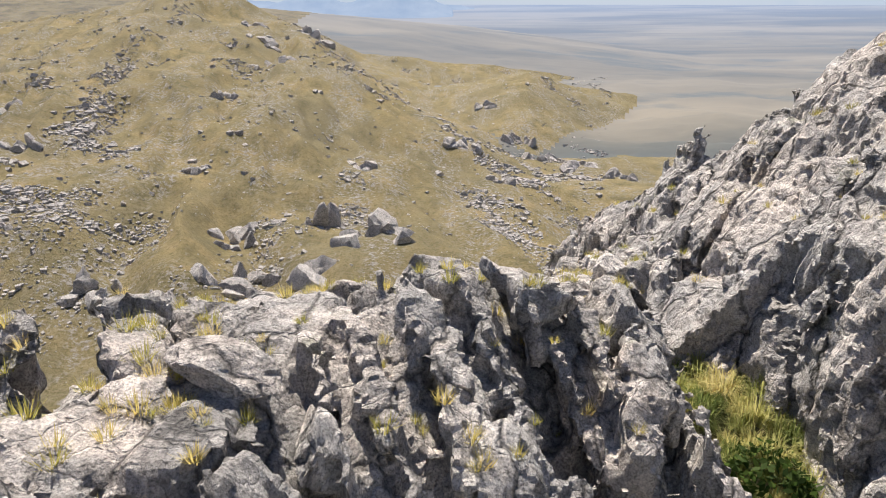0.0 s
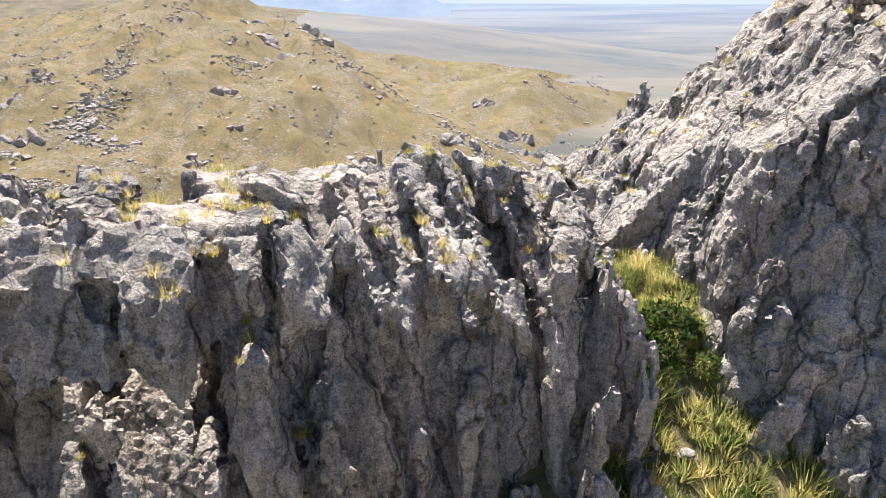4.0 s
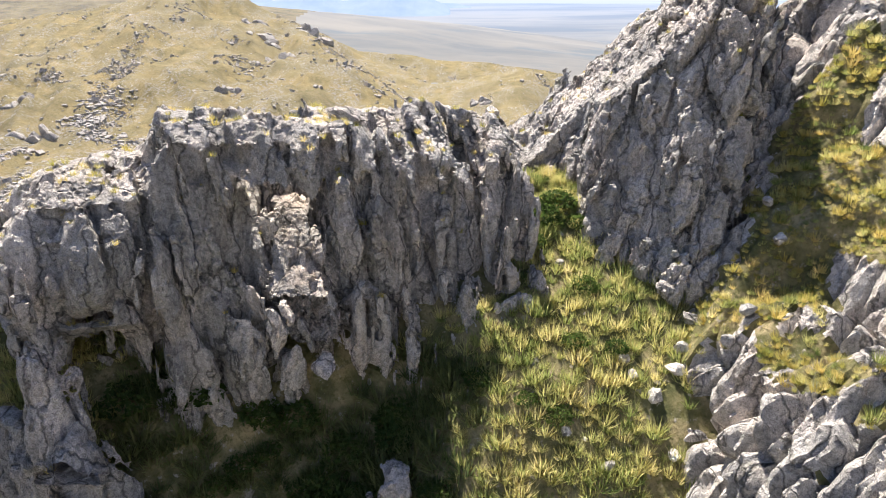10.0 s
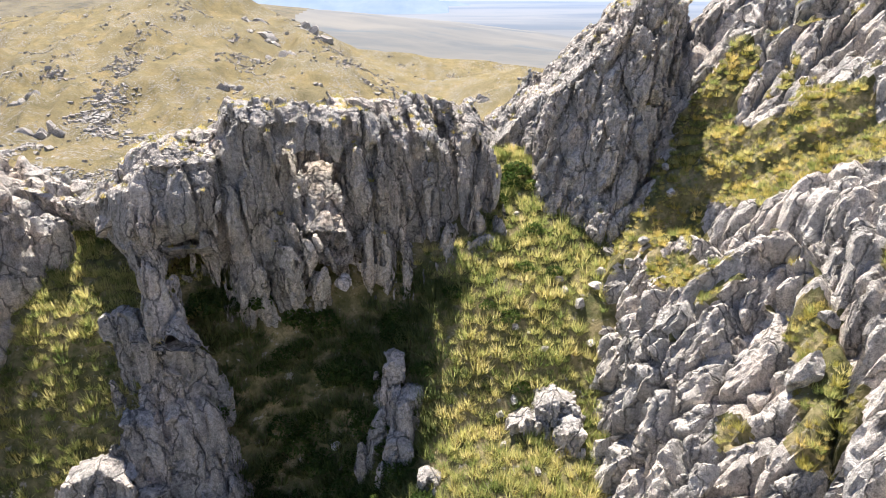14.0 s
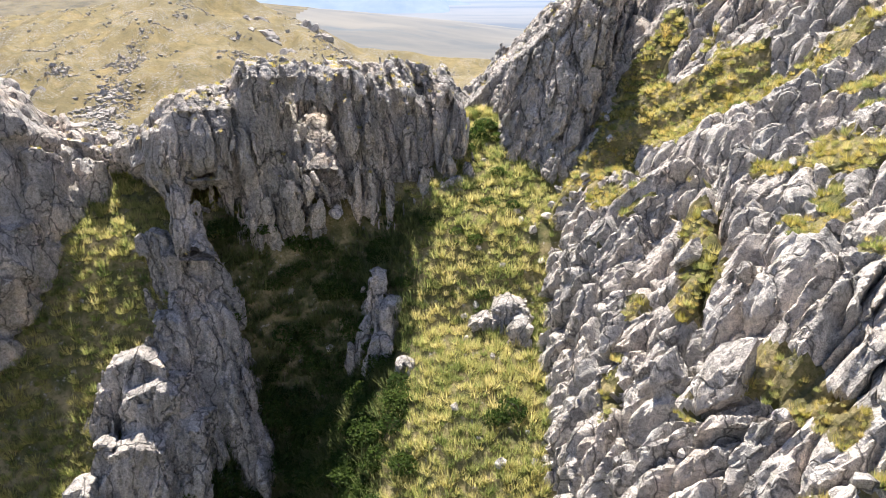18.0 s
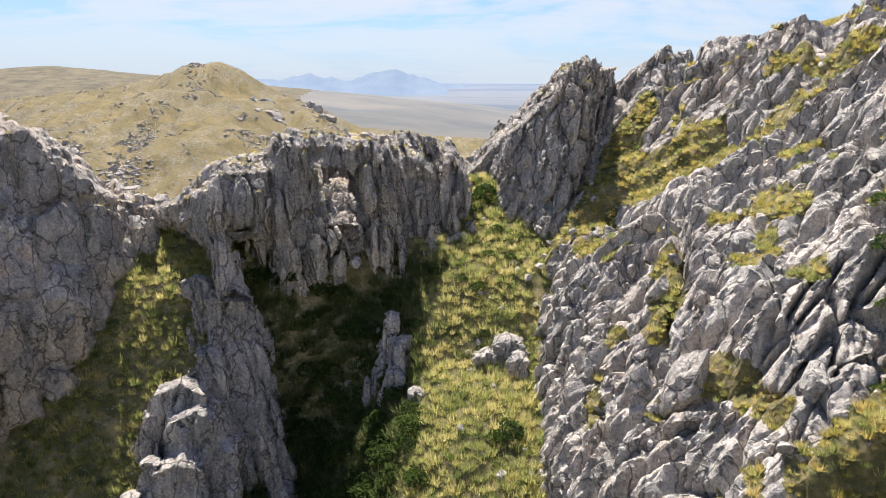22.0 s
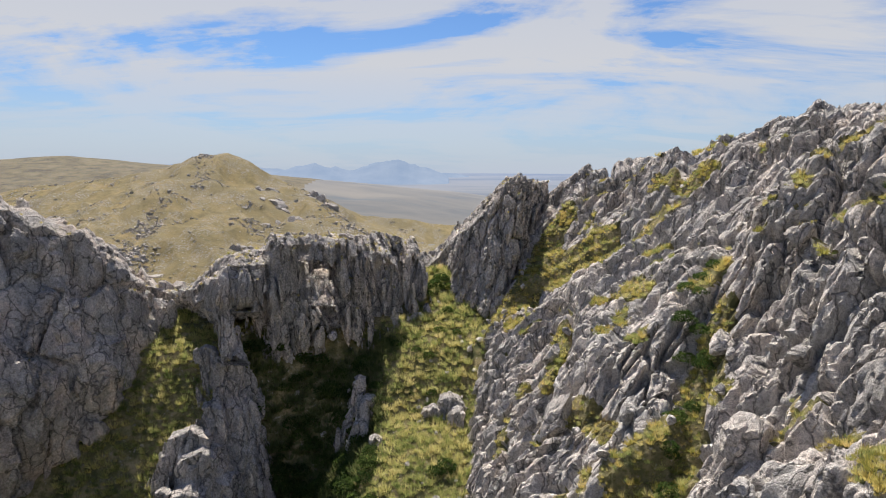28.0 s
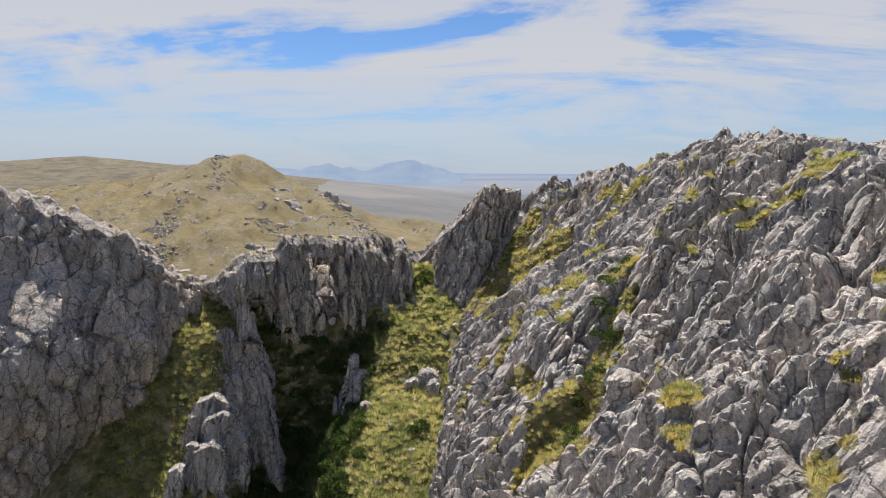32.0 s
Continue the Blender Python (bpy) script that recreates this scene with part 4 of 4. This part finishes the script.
for k, (x, y, z, a, b, c, turn, tip) in enumerate(CREST):
    boulder(x, y, top_of("rock_wall", x, y) + c * 0.2, (a * 1.15, b * 1.15, c * 1.2), 180 + k, ROCK_PALE, turn, (0, tip), "angular grey block lying loose on the crest of the wall", "crest_block", "blocks on the crest")
boulder(-18.6, 6.9, -7.35, (0.9, 0.5, 0.16), 195, ROCK_PALE, 10, (0, -6), "flat slab balanced on the low rocks of the saddle", "balanced_slab")
SADDLE = [(-17.9, 3.6, -7.6, 0.9, 0.8, 0.8), (-16.7, 4.2, -7.6, 0.8, 0.8, 0.75), (-15.6, 4.3, -7.7, 0.7, 0.8, 0.7), (-14.5, 3.9, -7.3, 0.85, 0.8, 0.75), (-13.6, 3.4, -7.2, 0.9, 0.9, 0.9), (-16.2, 3.2, -9.0, 0.9, 0.7, 0.9), (-17.6, 2.4, -9.4, 1.1, 0.8, 1.2), (-18.9, 1.8, -8.6, 1.1, 0.8, 1.2), (-14.2, 2.6, -8.9, 0.9, 0.7, 0.6)]
for k, (x, y, z, a, b_, c) in enumerate(SADDLE):
    boulder(x, y + 1.9 + 0.4 * max(0.0, -14.0 - x), z - 0.7, (a, b_, c), 196 + k, ROCK_WALL, 37 * k, (9 * (k % 3) - 9, 20 * (k % 2) - 14), "large angular block wedged in the low rocky saddle", "saddle_block", "blocks in the saddle")

boulder(-12.9, 2.4, -7.9, (1.9, 0.8, 0.75), 206, ROCK_CLIFF, 8, (0, -38), "long reddish-brown block leaning across the low arch", "arch_block")

outcrop("window_flake", (-5.6, 2.6, -10.6), (-1.9, 7.4, -5.4), [(-4.2, 5.5, -6.5, 0.6, 0.5), (-3.8, 4.9, -7.2, 0.7, 0.5), (-3.5, 4.3, -8.1, 0.6, 0.5), (-3.3, 3.7, -9.1, 0.4, 0.4)], 75,
        "sunlit pinkish flake of broken rock standing in the keyhole window", ROCK_CLIFF, axis=(-0.1, 0.95, 1.0), size=0.5, length=1.1, amp=0.35, h=0.075)
# slab added to stop sunlit grass showing through the back of the cave
boulder(-10.8, 4.7, -10.3, (1.3, 0.4, 1.5), 209, ROCK_WALL, 22, (-6, 4), "rock plug added at the back of the small cave to keep it dark", "cave_rock")
boulder(-3.0, 2.3, -11.3, (0.4, 0.7, 0.3), 208, ROCK_PALE, 8, (45, 0), "small pale flake at the foot of the keyhole window", "window_flake")

# large blocks on the rocky slope
SLOPE_BLOCKS = [(13.2, -11.4, 0.5, 0.45, 0.45, 0.0), (11.8, -14.2, 0.75, 0.9, 1.7, 20.0), (17.6, -23.4, 1.5, 1.3, 1.2, 15.0), (10.6, -12.4, 0.6, 0.8, 1.4, 22.0), (16.2, -26.0, 1.1, 0.9, 0.8, 0.0), (20.5, -22.0, 0.9, 0.7, 0.6, 10.0),
                (22.4, -17.6, 0.8, 0.6, 0.9, 15.0), (14.6, -17.5, 0.6, 0.7, 1.0, 20.0), (9.6, -8.8, 0.5, 0.7, 1.0, 24.0), (12.6, -8.0, 0.6, 0.5, 0.9, 25.0), (24.5, -20.0, 1.0, 0.8, 0.7, 0.0), (19.0, -17.5, 0.6, 0.6, 0.9, 20.0)]
for k, (x, y, a, b, c, lean) in enumerate(SLOPE_BLOCKS):
    z = float(slope_relief(np.array([x], float), np.array([y], float))[0])
    boulder(x, y, z + 0.25 * c, (a, b, c), 210 + k, ROCK_PALE, rng.uniform(-30, 30), (0, lean), "large angular pale grey block on the rocky slope", "slope_block", "blocks on the slope")
for k in range(46):
    x, y = rng.uniform(9, 30), rng.uniform(-30, 6)
    a = rng.uniform(0.18, 0.5)
    z = float(slope_relief(np.array([x], float), np.array([y], float))[0])
    boulder(x, y, z + 0.1, (a, a * 0.8, a * 0.75), 240 + k % 12, ROCK_BOULDER, rng.uniform(0, 180), (rng.uniform(-20, 20), rng.uniform(-20, 20)), "loose pale rock lying between the ribs of the slope", "loose_rock", "loose rocks on the slope")


# ---------------------------------------------------------------- grasses
def mound_set(blades, height, spread, width, seed, bent=False):
    """A soft mound of many slim blades, as points and triangles about its own base; bent blades arch over."""
    rng = np.random.default_rng(seed)
    az, lean = rng.uniform(0, 2 * np.pi, blades), np.radians(rng.uniform(3, 72, blades))
    h = height * rng.uniform(0.55, 1.1, blades) * (1 - 0.30 * np.sin(lean))
    ways = np.stack([np.cos(az), np.sin(az)], 1)
    base = ways * (spread * rng.uniform(0, 1.0, blades))[:, None]
    tip = base + ways * (h * np.sin(lean))[:, None]
    turn = rng.uniform(0, 2 * np.pi, blades)
    side = np.stack([np.cos(turn), np.sin(turn)], 1) * width
    rise = h * np.cos(lean) * 0.95
    if not bent:
        v = np.zeros((blades, 3, 3), np.float32)
        v[:, 0, :2], v[:, 1, :2], v[:, 2, :2] = base - side, base + side, tip
        v[:, :2, 2] = -0.05
        v[:, 2, 2] = rise
        return v.reshape(-1, 3), np.arange(blades * 3).reshape(-1, 3)
    v = np.zeros((blades, 5, 3), np.float32)
    half = base + (tip - base) * 0.38
    v[:, 0, :2], v[:, 1, :2], v[:, 2, :2], v[:, 3, :2], v[:, 4, :2] = base - side, base + side, half + side * 0.8, half - side * 0.8, tip + (tip - half) * 0.25
    v[:, :2, 2] = -0.05
    v[:, 2:4, 2] = (rise * 0.72)[:, None]
    v[:, 4, 2] = rise * 0.86
    k = np.arange(blades)[:, None] * 5
    return v.reshape(-1, 3), np.concatenate([k + [[0, 1, 2]], k + [[0, 2, 3]], k + [[3, 2, 4]]], 0)


TUFTS = [mound_set(72, 0.48, 0.22, 0.019, 300 + k) for k in range(6)]
NEAR_TUFTS = [mound_set(260, 0.52, 0.20, 0.008, 310 + k, True) for k in range(6)]
SMALL = [mound_set(64, 0.26, 0.10, 0.007, 320 + k) for k in range(4)]


def leaf_set(leaves, radius, seed, size=0.07):
    """A low rounded shrub as points and triangles: many small leaves on a lumpy dome."""
    rng = np.random.default_rng(seed)
    d = rng.normal(size=(leaves, 3))
    d[:, 2] = np.abs(d[:, 2])
    d /= np.linalg.norm(d, axis=1, keepdims=True)
    lump = 1 + 0.35 * fractal((d * 2.2 + seed).astype(np.float32), 3, seed)[:, None]
    c = d * radius * rng.uniform(0.55, 1.0, (leaves, 1)) ** 0.5 * lump * np.array([1, 1, 0.75])
    a = rng.normal(size=(leaves, 3))
    a /= np.linalg.norm(a, axis=1, keepdims=True)
    b = np.cross(a, rng.normal(size=(leaves, 3)))
    b /= np.linalg.norm(b, axis=1, keepdims=True)
    v = np.stack([c - a * size, c + b * size * 0.5, c + a * size, c - b * size * 0.5], 1).astype(np.float32)
    k = np.arange(leaves)[:, None] * 4
    return v.reshape(-1, 3), np.concatenate([k + [[0, 1, 2]], k + [[0, 2, 3]]], 0)


def toned(me, tones):
    """Gives every point of a tussock its share of straw, 0 to 1."""
    me.attributes.new("tone", "FLOAT", "POINT").data.foreach_set("value", np.ascontiguousarray(np.broadcast_to(tones, len(me.vertices)), np.float32))
    return me


def strew(templates, pts, scales, seed):
    """Many tussocks as one set of points and triangles."""
    rng = np.random.default_rng(seed)
    vs, ts, tones, base = [], [], [], 0
    shade = rng.uniform(0, 1, len(pts))
    which = rng.integers(0, len(templates), len(pts))
    turn = rng.uniform(0, 2 * np.pi, len(pts))
    for k, (tv, tt) in enumerate(templates):
        m = np.nonzero(which == k)[0]
        if not len(m):
            continue
        c, s_ = np.cos(turn[m])[:, None], np.sin(turn[m])[:, None]
        x = (tv[None, :, 0] * c - tv[None, :, 1] * s_) * scales[m][:, None]
        y = (tv[None, :, 0] * s_ + tv[None, :, 1] * c) * scales[m][:, None]
        z = tv[None, :, 2] * scales[m][:, None] * 1.0
        v = np.stack([x, y, z], -1) + pts[m][:, None, :]
        vs.append(v.reshape(-1, 3))
        tones.append(np.repeat(shade[m], len(tv)))
        ts.append((tt[None] + (base + np.arange(len(m)) * len(tv))[:, None, None]).reshape(-1, 3))
        base += len(m) * len(tv)
    return np.concatenate(vs), np.concatenate(ts), np.concatenate(tones)


def stuff(name, templates, pts, scales, mat, seed, label, category):
    v, t, tones = strew(templates, pts, scales, seed)
    ob = new(name, toned(mesh_of(name, v, t, mat, False, 3), tones))
    return tagged(ob, label, category, kind="stuff")


def gully_points():
    rng = np.random.default_rng(7)
    gx, gy = np.meshgrid(np.arange(-21, 10, 0.31), np.arange(-26, 12.5, 0.31), indexing="ij")
    x = (gx + rng.uniform(-0.2, 0.2, gx.shape)).ravel()
    y = (gy + rng.uniform(-0.26, 0.26, gy.shape)).ravel()
    ok = (x < slope_foot(y) + 0.6) & (y > -26 + 0.3 * np.abs(x))
    # not inside the living rock
    u, d = wall_frame(x, y, WALL_AT, WALL_WAY)
    ok &= ~((u > -6) & (u < 11) & (d > -3.0) & (d < np.where(u > 0, 3.3, -0.6)))
    bare = fractal(np.stack([x * 0.5, y * 0.5, x * 0], 1).astype(np.float32), 3, 77)
    ok &= (bare < 0.5) & (rng.uniform(0, 1, len(x)) < 0.95)
    x, y = x[ok], y[ok]
    return np.stack([x, y, ground_height(x, y)], 1), rng.uniform(0.5, 0.95, len(x)) + 0.7 * rng.uniform(0, 1, len(x)) ** 3


pts, scales = gully_points()
near = np.nonzero((pts[:, 1] > -2.5) & (pts[:, 0] > 2.0) & (pts[:, 0] < 8.6))[0]
near = near[np.argsort(-pts[near, 1])][:290]
single = [toned(mesh_of("tussock", *NEAR_TUFTS[k % 6], TUSSOCK, False, 3), np.float32(k / 11)) for k in range(12)]
turns = random.Random(11)
for k, i in enumerate(near):
    ob = new("tussock", single[turns.randrange(12)])
    sc = float(scales[i])
    ob.matrix_world = pose(*[float(c) for c in pts[i]], 0, 0, turns.uniform(0, 360)) @ Matrix.Diagonal((sc, sc, sc, 1))
    tagged(ob, "arching yellow-green tussock of mountain grass in the gully", "grass", "tussocks in the gully")
rest = np.ones(len(pts), bool)
rest[near] = False
# mask follows the edge of the wall's shadow; darkened grass goes inside it
greened = rest & (pts[:, 0] > -9.5) & (pts[:, 0] < 1.4 + 0.16 * np.minimum(pts[:, 1], 0) + np.random.default_rng(41).normal(0, 0.5, len(pts))) & (pts[:, 1] < 4.0)
rest &= ~greened
stuff("ravine_sedge", TUFTS, pts[greened], scales[greened] * 1.5, SHADE_GRASS, 13, "dark green grass filling the ravine, darkened for the shade below the wall", "grass")
stuff("tussock_grass", TUFTS, pts[rest], scales[rest], TUSSOCK, 12, "yellow-green tussock grass covering the steep gully floor", "grass")


def slope_grass():
    rng = np.random.default_rng(17)
    x, y = rng.uniform(7.5, 34, 70000), rng.uniform(-40, 14, 70000)
    e = 0.15
    z0, zx, zy = slope_relief(x, y), slope_relief(x + e, y), slope_relief(x, y + e)
    up = 1 / np.sqrt(1 + ((zx - z0) / e) ** 2 + ((zy - z0) / e) ** 2)
    share = turf_share(x, y, up)
    ok = (share > 0.6) & (x > slope_foot(y) + 0.3) & (rng.uniform(0, 1, len(x)) < 0.75)
    x, y = x[ok][:7000], y[ok][:7000]
    return SLOPE_TOP(x, y), rng.uniform(0.5, 1.1, len(x))


pts, scales = slope_grass()
half = len(pts) // 2
stuff("slope_grass", SMALL + TUFTS[:1], pts[:half], scales[:half] * 0.85, DRY, 18, "straw-coloured grass in pockets of the rocky slope", "grass")
stuff("slope_tussocks", SMALL + TUFTS[2:3], pts[half:], scales[half:] * 0.85, TUSSOCK, 21, "yellow-green tussocks in pockets of the rocky slope", "grass")


def ledge_points(count, seed):
    """Ledges and cracks of the wall, peak and cliff where tufts have taken hold."""
    rng = np.random.default_rng(seed)
    parts = [v[rng.permutation(len(v))[:int(count * w)]] for v, w in zip([v for v in LEDGE_LIST if len(v)], (0.6, 0.2, 0.2))]
    found = np.concatenate(parts)
    found = found[rng.permutation(len(found))]
    return found, rng.uniform(0.45, 1.0, len(found))


pts, scales = ledge_points(900, 5)
for k in range(120):
    ob = new("ledge_tuft", bpy.data.meshes.get("ledge_tuft_%d" % (k % 4)) or toned(mesh_of("ledge_tuft_%d" % (k % 4), *SMALL[k % 4], DRY, False, 3), np.float32(0.2 + 0.2 * (k % 4))))
    sc = float(scales[k]) * 1.25
    ob.matrix_world = pose(*[float(c) for c in pts[k]], 0, 0, turns.uniform(0, 360)) @ Matrix.Diagonal((sc, sc, sc, 1))
    tagged(ob, "dry straw-coloured tuft rooted in a ledge of the rock", "grass", "tufts on the ledges")
stuff("ledge_grass", SMALL, pts[120:], scales[120:] * 1.1, DRY, 19, "small green and straw tufts in the cracks of the rock", "grass")

# shrubs: dark green ones in the head of the gully, low down in it and in the green cleft
SHRUBS = [(5.0, 8.6, 0.75), (5.6, 9.4, 0.8), (4.4, 7.4, 0.6), (6.3, 8.4, 0.55), (5.9, -7.0, 0.8), (5.2, -7.3, 0.6), (5.4, 3.6, 0.5), (4.6, 1.4, 0.5), (6.8, 3.4, 0.45), (4.9, -1.0, 0.45), (6.1, 5.6, 0.55), (3.6, 1.8, 0.4)]
leafy = [mesh_of("shrub", *leaf_set(420, 1.0, 400 + k, 0.12), BUSH, False, 3) for k in range(4)]
for k, me in enumerate(leafy):
    toned(me, np.float32(0.2 + 0.2 * k))
for k, (x, y, r) in enumerate(SHRUBS):
    ob = new("shrub", leafy[k % 4])
    ob.matrix_world = pose(x, y, ground_at(x, y) + 0.05, 0, 0, 77 * k) @ Matrix.Diagonal((r, r, r, 1))
    tagged(ob, "low dark green shrub among the tussocks of the gully", "shrub", "shrubs in the gully")
# real shrubs here are few; more are packed in to darken the wall's shade
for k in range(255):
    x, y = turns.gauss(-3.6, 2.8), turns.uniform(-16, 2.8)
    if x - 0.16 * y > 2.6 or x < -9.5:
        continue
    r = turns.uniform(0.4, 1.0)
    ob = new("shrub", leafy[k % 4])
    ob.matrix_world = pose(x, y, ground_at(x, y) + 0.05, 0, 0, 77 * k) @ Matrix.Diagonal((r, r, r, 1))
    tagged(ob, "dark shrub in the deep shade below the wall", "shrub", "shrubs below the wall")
for k in range(16):
    t = k / 15
    x, y = 20 - 4.5 * t + turns.uniform(-0.8, 0.8), -12.5 - 9.5 * t + turns.uniform(-0.5, 0.5)
    r = turns.uniform(0.35, 0.7)
    ob = new("shrub", leafy[k % 4])
    ob.matrix_world = pose(*[float(c) for c in SLOPE_TOP(np.array([x]), np.array([y]))[0]], 0, 0, 50 * k) @ Matrix.Diagonal((r, r, r, 1))
    tagged(ob, "low green shrub in a damp cleft of the rocky slope", "shrub", "shrubs in the cleft")


# ---------------------------------------------------------------- far hills
def far_rocks():
    """Rocks and small crags strewn in bands over the hills across the valley."""
    rng = np.random.default_rng(23)
    n = 260000
    r = np.exp(rng.uniform(math.log(140), math.log(1150), n))
    a = np.radians(rng.uniform(-42, 14, n))
    x, y = r * np.sin(a), r * np.cos(a)
    band = fractal(np.stack([(x * 0.95 + y * 0.30) * 0.042, (y * 0.95 - x * 0.30) * 0.005, x * 0], 1).astype(np.float32), 4, 29)
    clump = fractal(np.stack([x * 0.05, y * 0.05, x * 0], 1).astype(np.float32), 3, 33)
    ok = (band + 0.8 * clump + rng.normal(0, 0.10, n) > 0.42) | (rng.uniform(0, 1, n) < 0.015)
    ok &= (r > 230) | (rng.uniform(0, 1, n) < 0.25)
    x, y, r = x[ok][:24000], y[ok][:24000], r[ok][:24000]
    z = ground_height(x, y)
    box = np.array([[a, b, c] for a in (-1, 1) for b in (-1, 1) for c in (-1, 1)], np.float32)
    sides = [(0, 1, 3, 2), (4, 6, 7, 5), (0, 4, 5, 1), (2, 3, 7, 6), (1, 5, 7, 3), (0, 2, 6, 4)]
    tri = np.array([t for a, b, c, d in sides for t in ((a, b, c), (a, c, d))])
    shapes = []
    for k in range(10):
        v = box * rng.uniform(0.55, 1.0, (8, 3)) * np.array([1.0, 1.3, 0.9])
        tip = rng.uniform(-0.7, 0.7)
        v = v @ np.array([[math.cos(tip), 0, math.sin(tip)], [0, 1, 0], [-math.sin(tip), 0, math.cos(tip)]])
        shapes.append((v.astype(np.float32), tri))
    size = np.clip(rng.lognormal(-0.75, 0.6, len(x)), 0.2, 2.0) * np.clip(r / 420, 0.45, 0.85)
    stuff("hill_rocks", shapes, np.stack([x, y, z], 1), size, ROCK_HILL, 24, "grey rocks and crags strewn in bands over grassy hills", "rock")


far_rocks()

# larger crags on the lower hill and the spur behind it: x, y, half width, half height
CRAGS = [(-73, 218, 13, 5), (-42, 165, 16, 6), (-58, 150, 10, 5), (-43, 225, 8, 9), (-22, 205, 14, 7), (-95, 165, 9, 6), (-60, 178, 12, 6), (-128, 395, 10, 4), (-260, 330, 12, 4), (-235, 360, 8, 3), (12, 395, 12, 5), (30, 330, 9, 4), (62, 520, 14, 9), (74, 470, 16, 7), (92, 430, 14, 6), (110, 400, 12, 5), (-40, 300, 9, 4),
         (-150, 620, 16, 6), (-178, 700, 20, 7), (-150, 800, 22, 9), (-215, 790, 16, 6), (-318, 880, 10, 4), (-330, 480, 12, 4), (-190, 300, 10, 4), (-105, 270, 8, 3), (40, 640, 14, 6), (-265, 230, 10, 4)]
for k, (x, y, w, h) in enumerate(CRAGS):
    owner = empty("hill_crag", (x, y, ground_at(x, y)))
    tagged(owner, "dark jointed rock crag breaking out of the grassy hillside", "rock", "crags on the hills")
    for q in range(8):
        ob = part("rock_block", boulder_mesh("rock_block", (w * rng.uniform(0.3, 0.62), w * rng.uniform(0.3, 0.62), h * rng.uniform(0.7, 1.5)), 500 + 8 * k + q, ROCK_HILL, 0.9, 12, 3 if y < 450 else 2), owner)
        dx, dy = rng.uniform(-0.8, 0.8) * w, rng.uniform(-0.8, 0.8) * w
        ob.matrix_local = pose(dx, dy, ground_at(x + dx, y + dy) - ground_at(x, y) - 0.35 * h, 0, rng.uniform(-25, 25), rng.uniform(0, 180))


def ranges():
    """Low blue ranges on the far side of the plain."""
    for name, seed, dist, spans in (("far_range", 51, 4300, [(-2300, -1250, 70), (-1750, 250, 58)]), ("far_range", 55, 3700, [(-1000, -330, 66), (-640, 60, 84)])):
        xs = np.linspace(-3000, 900, 500)
        h = np.zeros_like(xs)
        for a, b, top in spans:
            t = np.clip((xs - a) / (b - a), 0, 1)
            h = np.maximum(h, top * np.sin(np.pi * t) ** 0.8)
        h = h * (1 + 0.55 * fractal(np.stack([xs * 0.008, xs * 0, xs * 0 + seed], 1).astype(np.float32), 5, seed))
        h = h - 34 * (1 - smooth(0, 10, h))
        rows = []
        for k in range(14):
            t = k / 13
            rough = 1 + 0.25 * fractal(np.stack([xs * 0.02, xs * 0 + k * 0.5, xs * 0], 1).astype(np.float32), 4, seed + 5) * (1 - t)
            rows.append(np.stack([xs, xs * 0 + dist - 420 * (1 - t), -104 + (h + 54) * (t ** 1.2) * rough], 1))
        v = np.concatenate(rows)
        n = len(xs)
        i = (np.arange(13)[:, None] * n + np.arange(n - 1)[None]).ravel()
        tagged(new(name, mesh_of(name, v, np.stack([i, i + 1, i + n + 1, i + n], 1), RANGE)), "mountain range on the horizon with its blue haze painted in as glow", "mountain", kind="structure")


ranges()
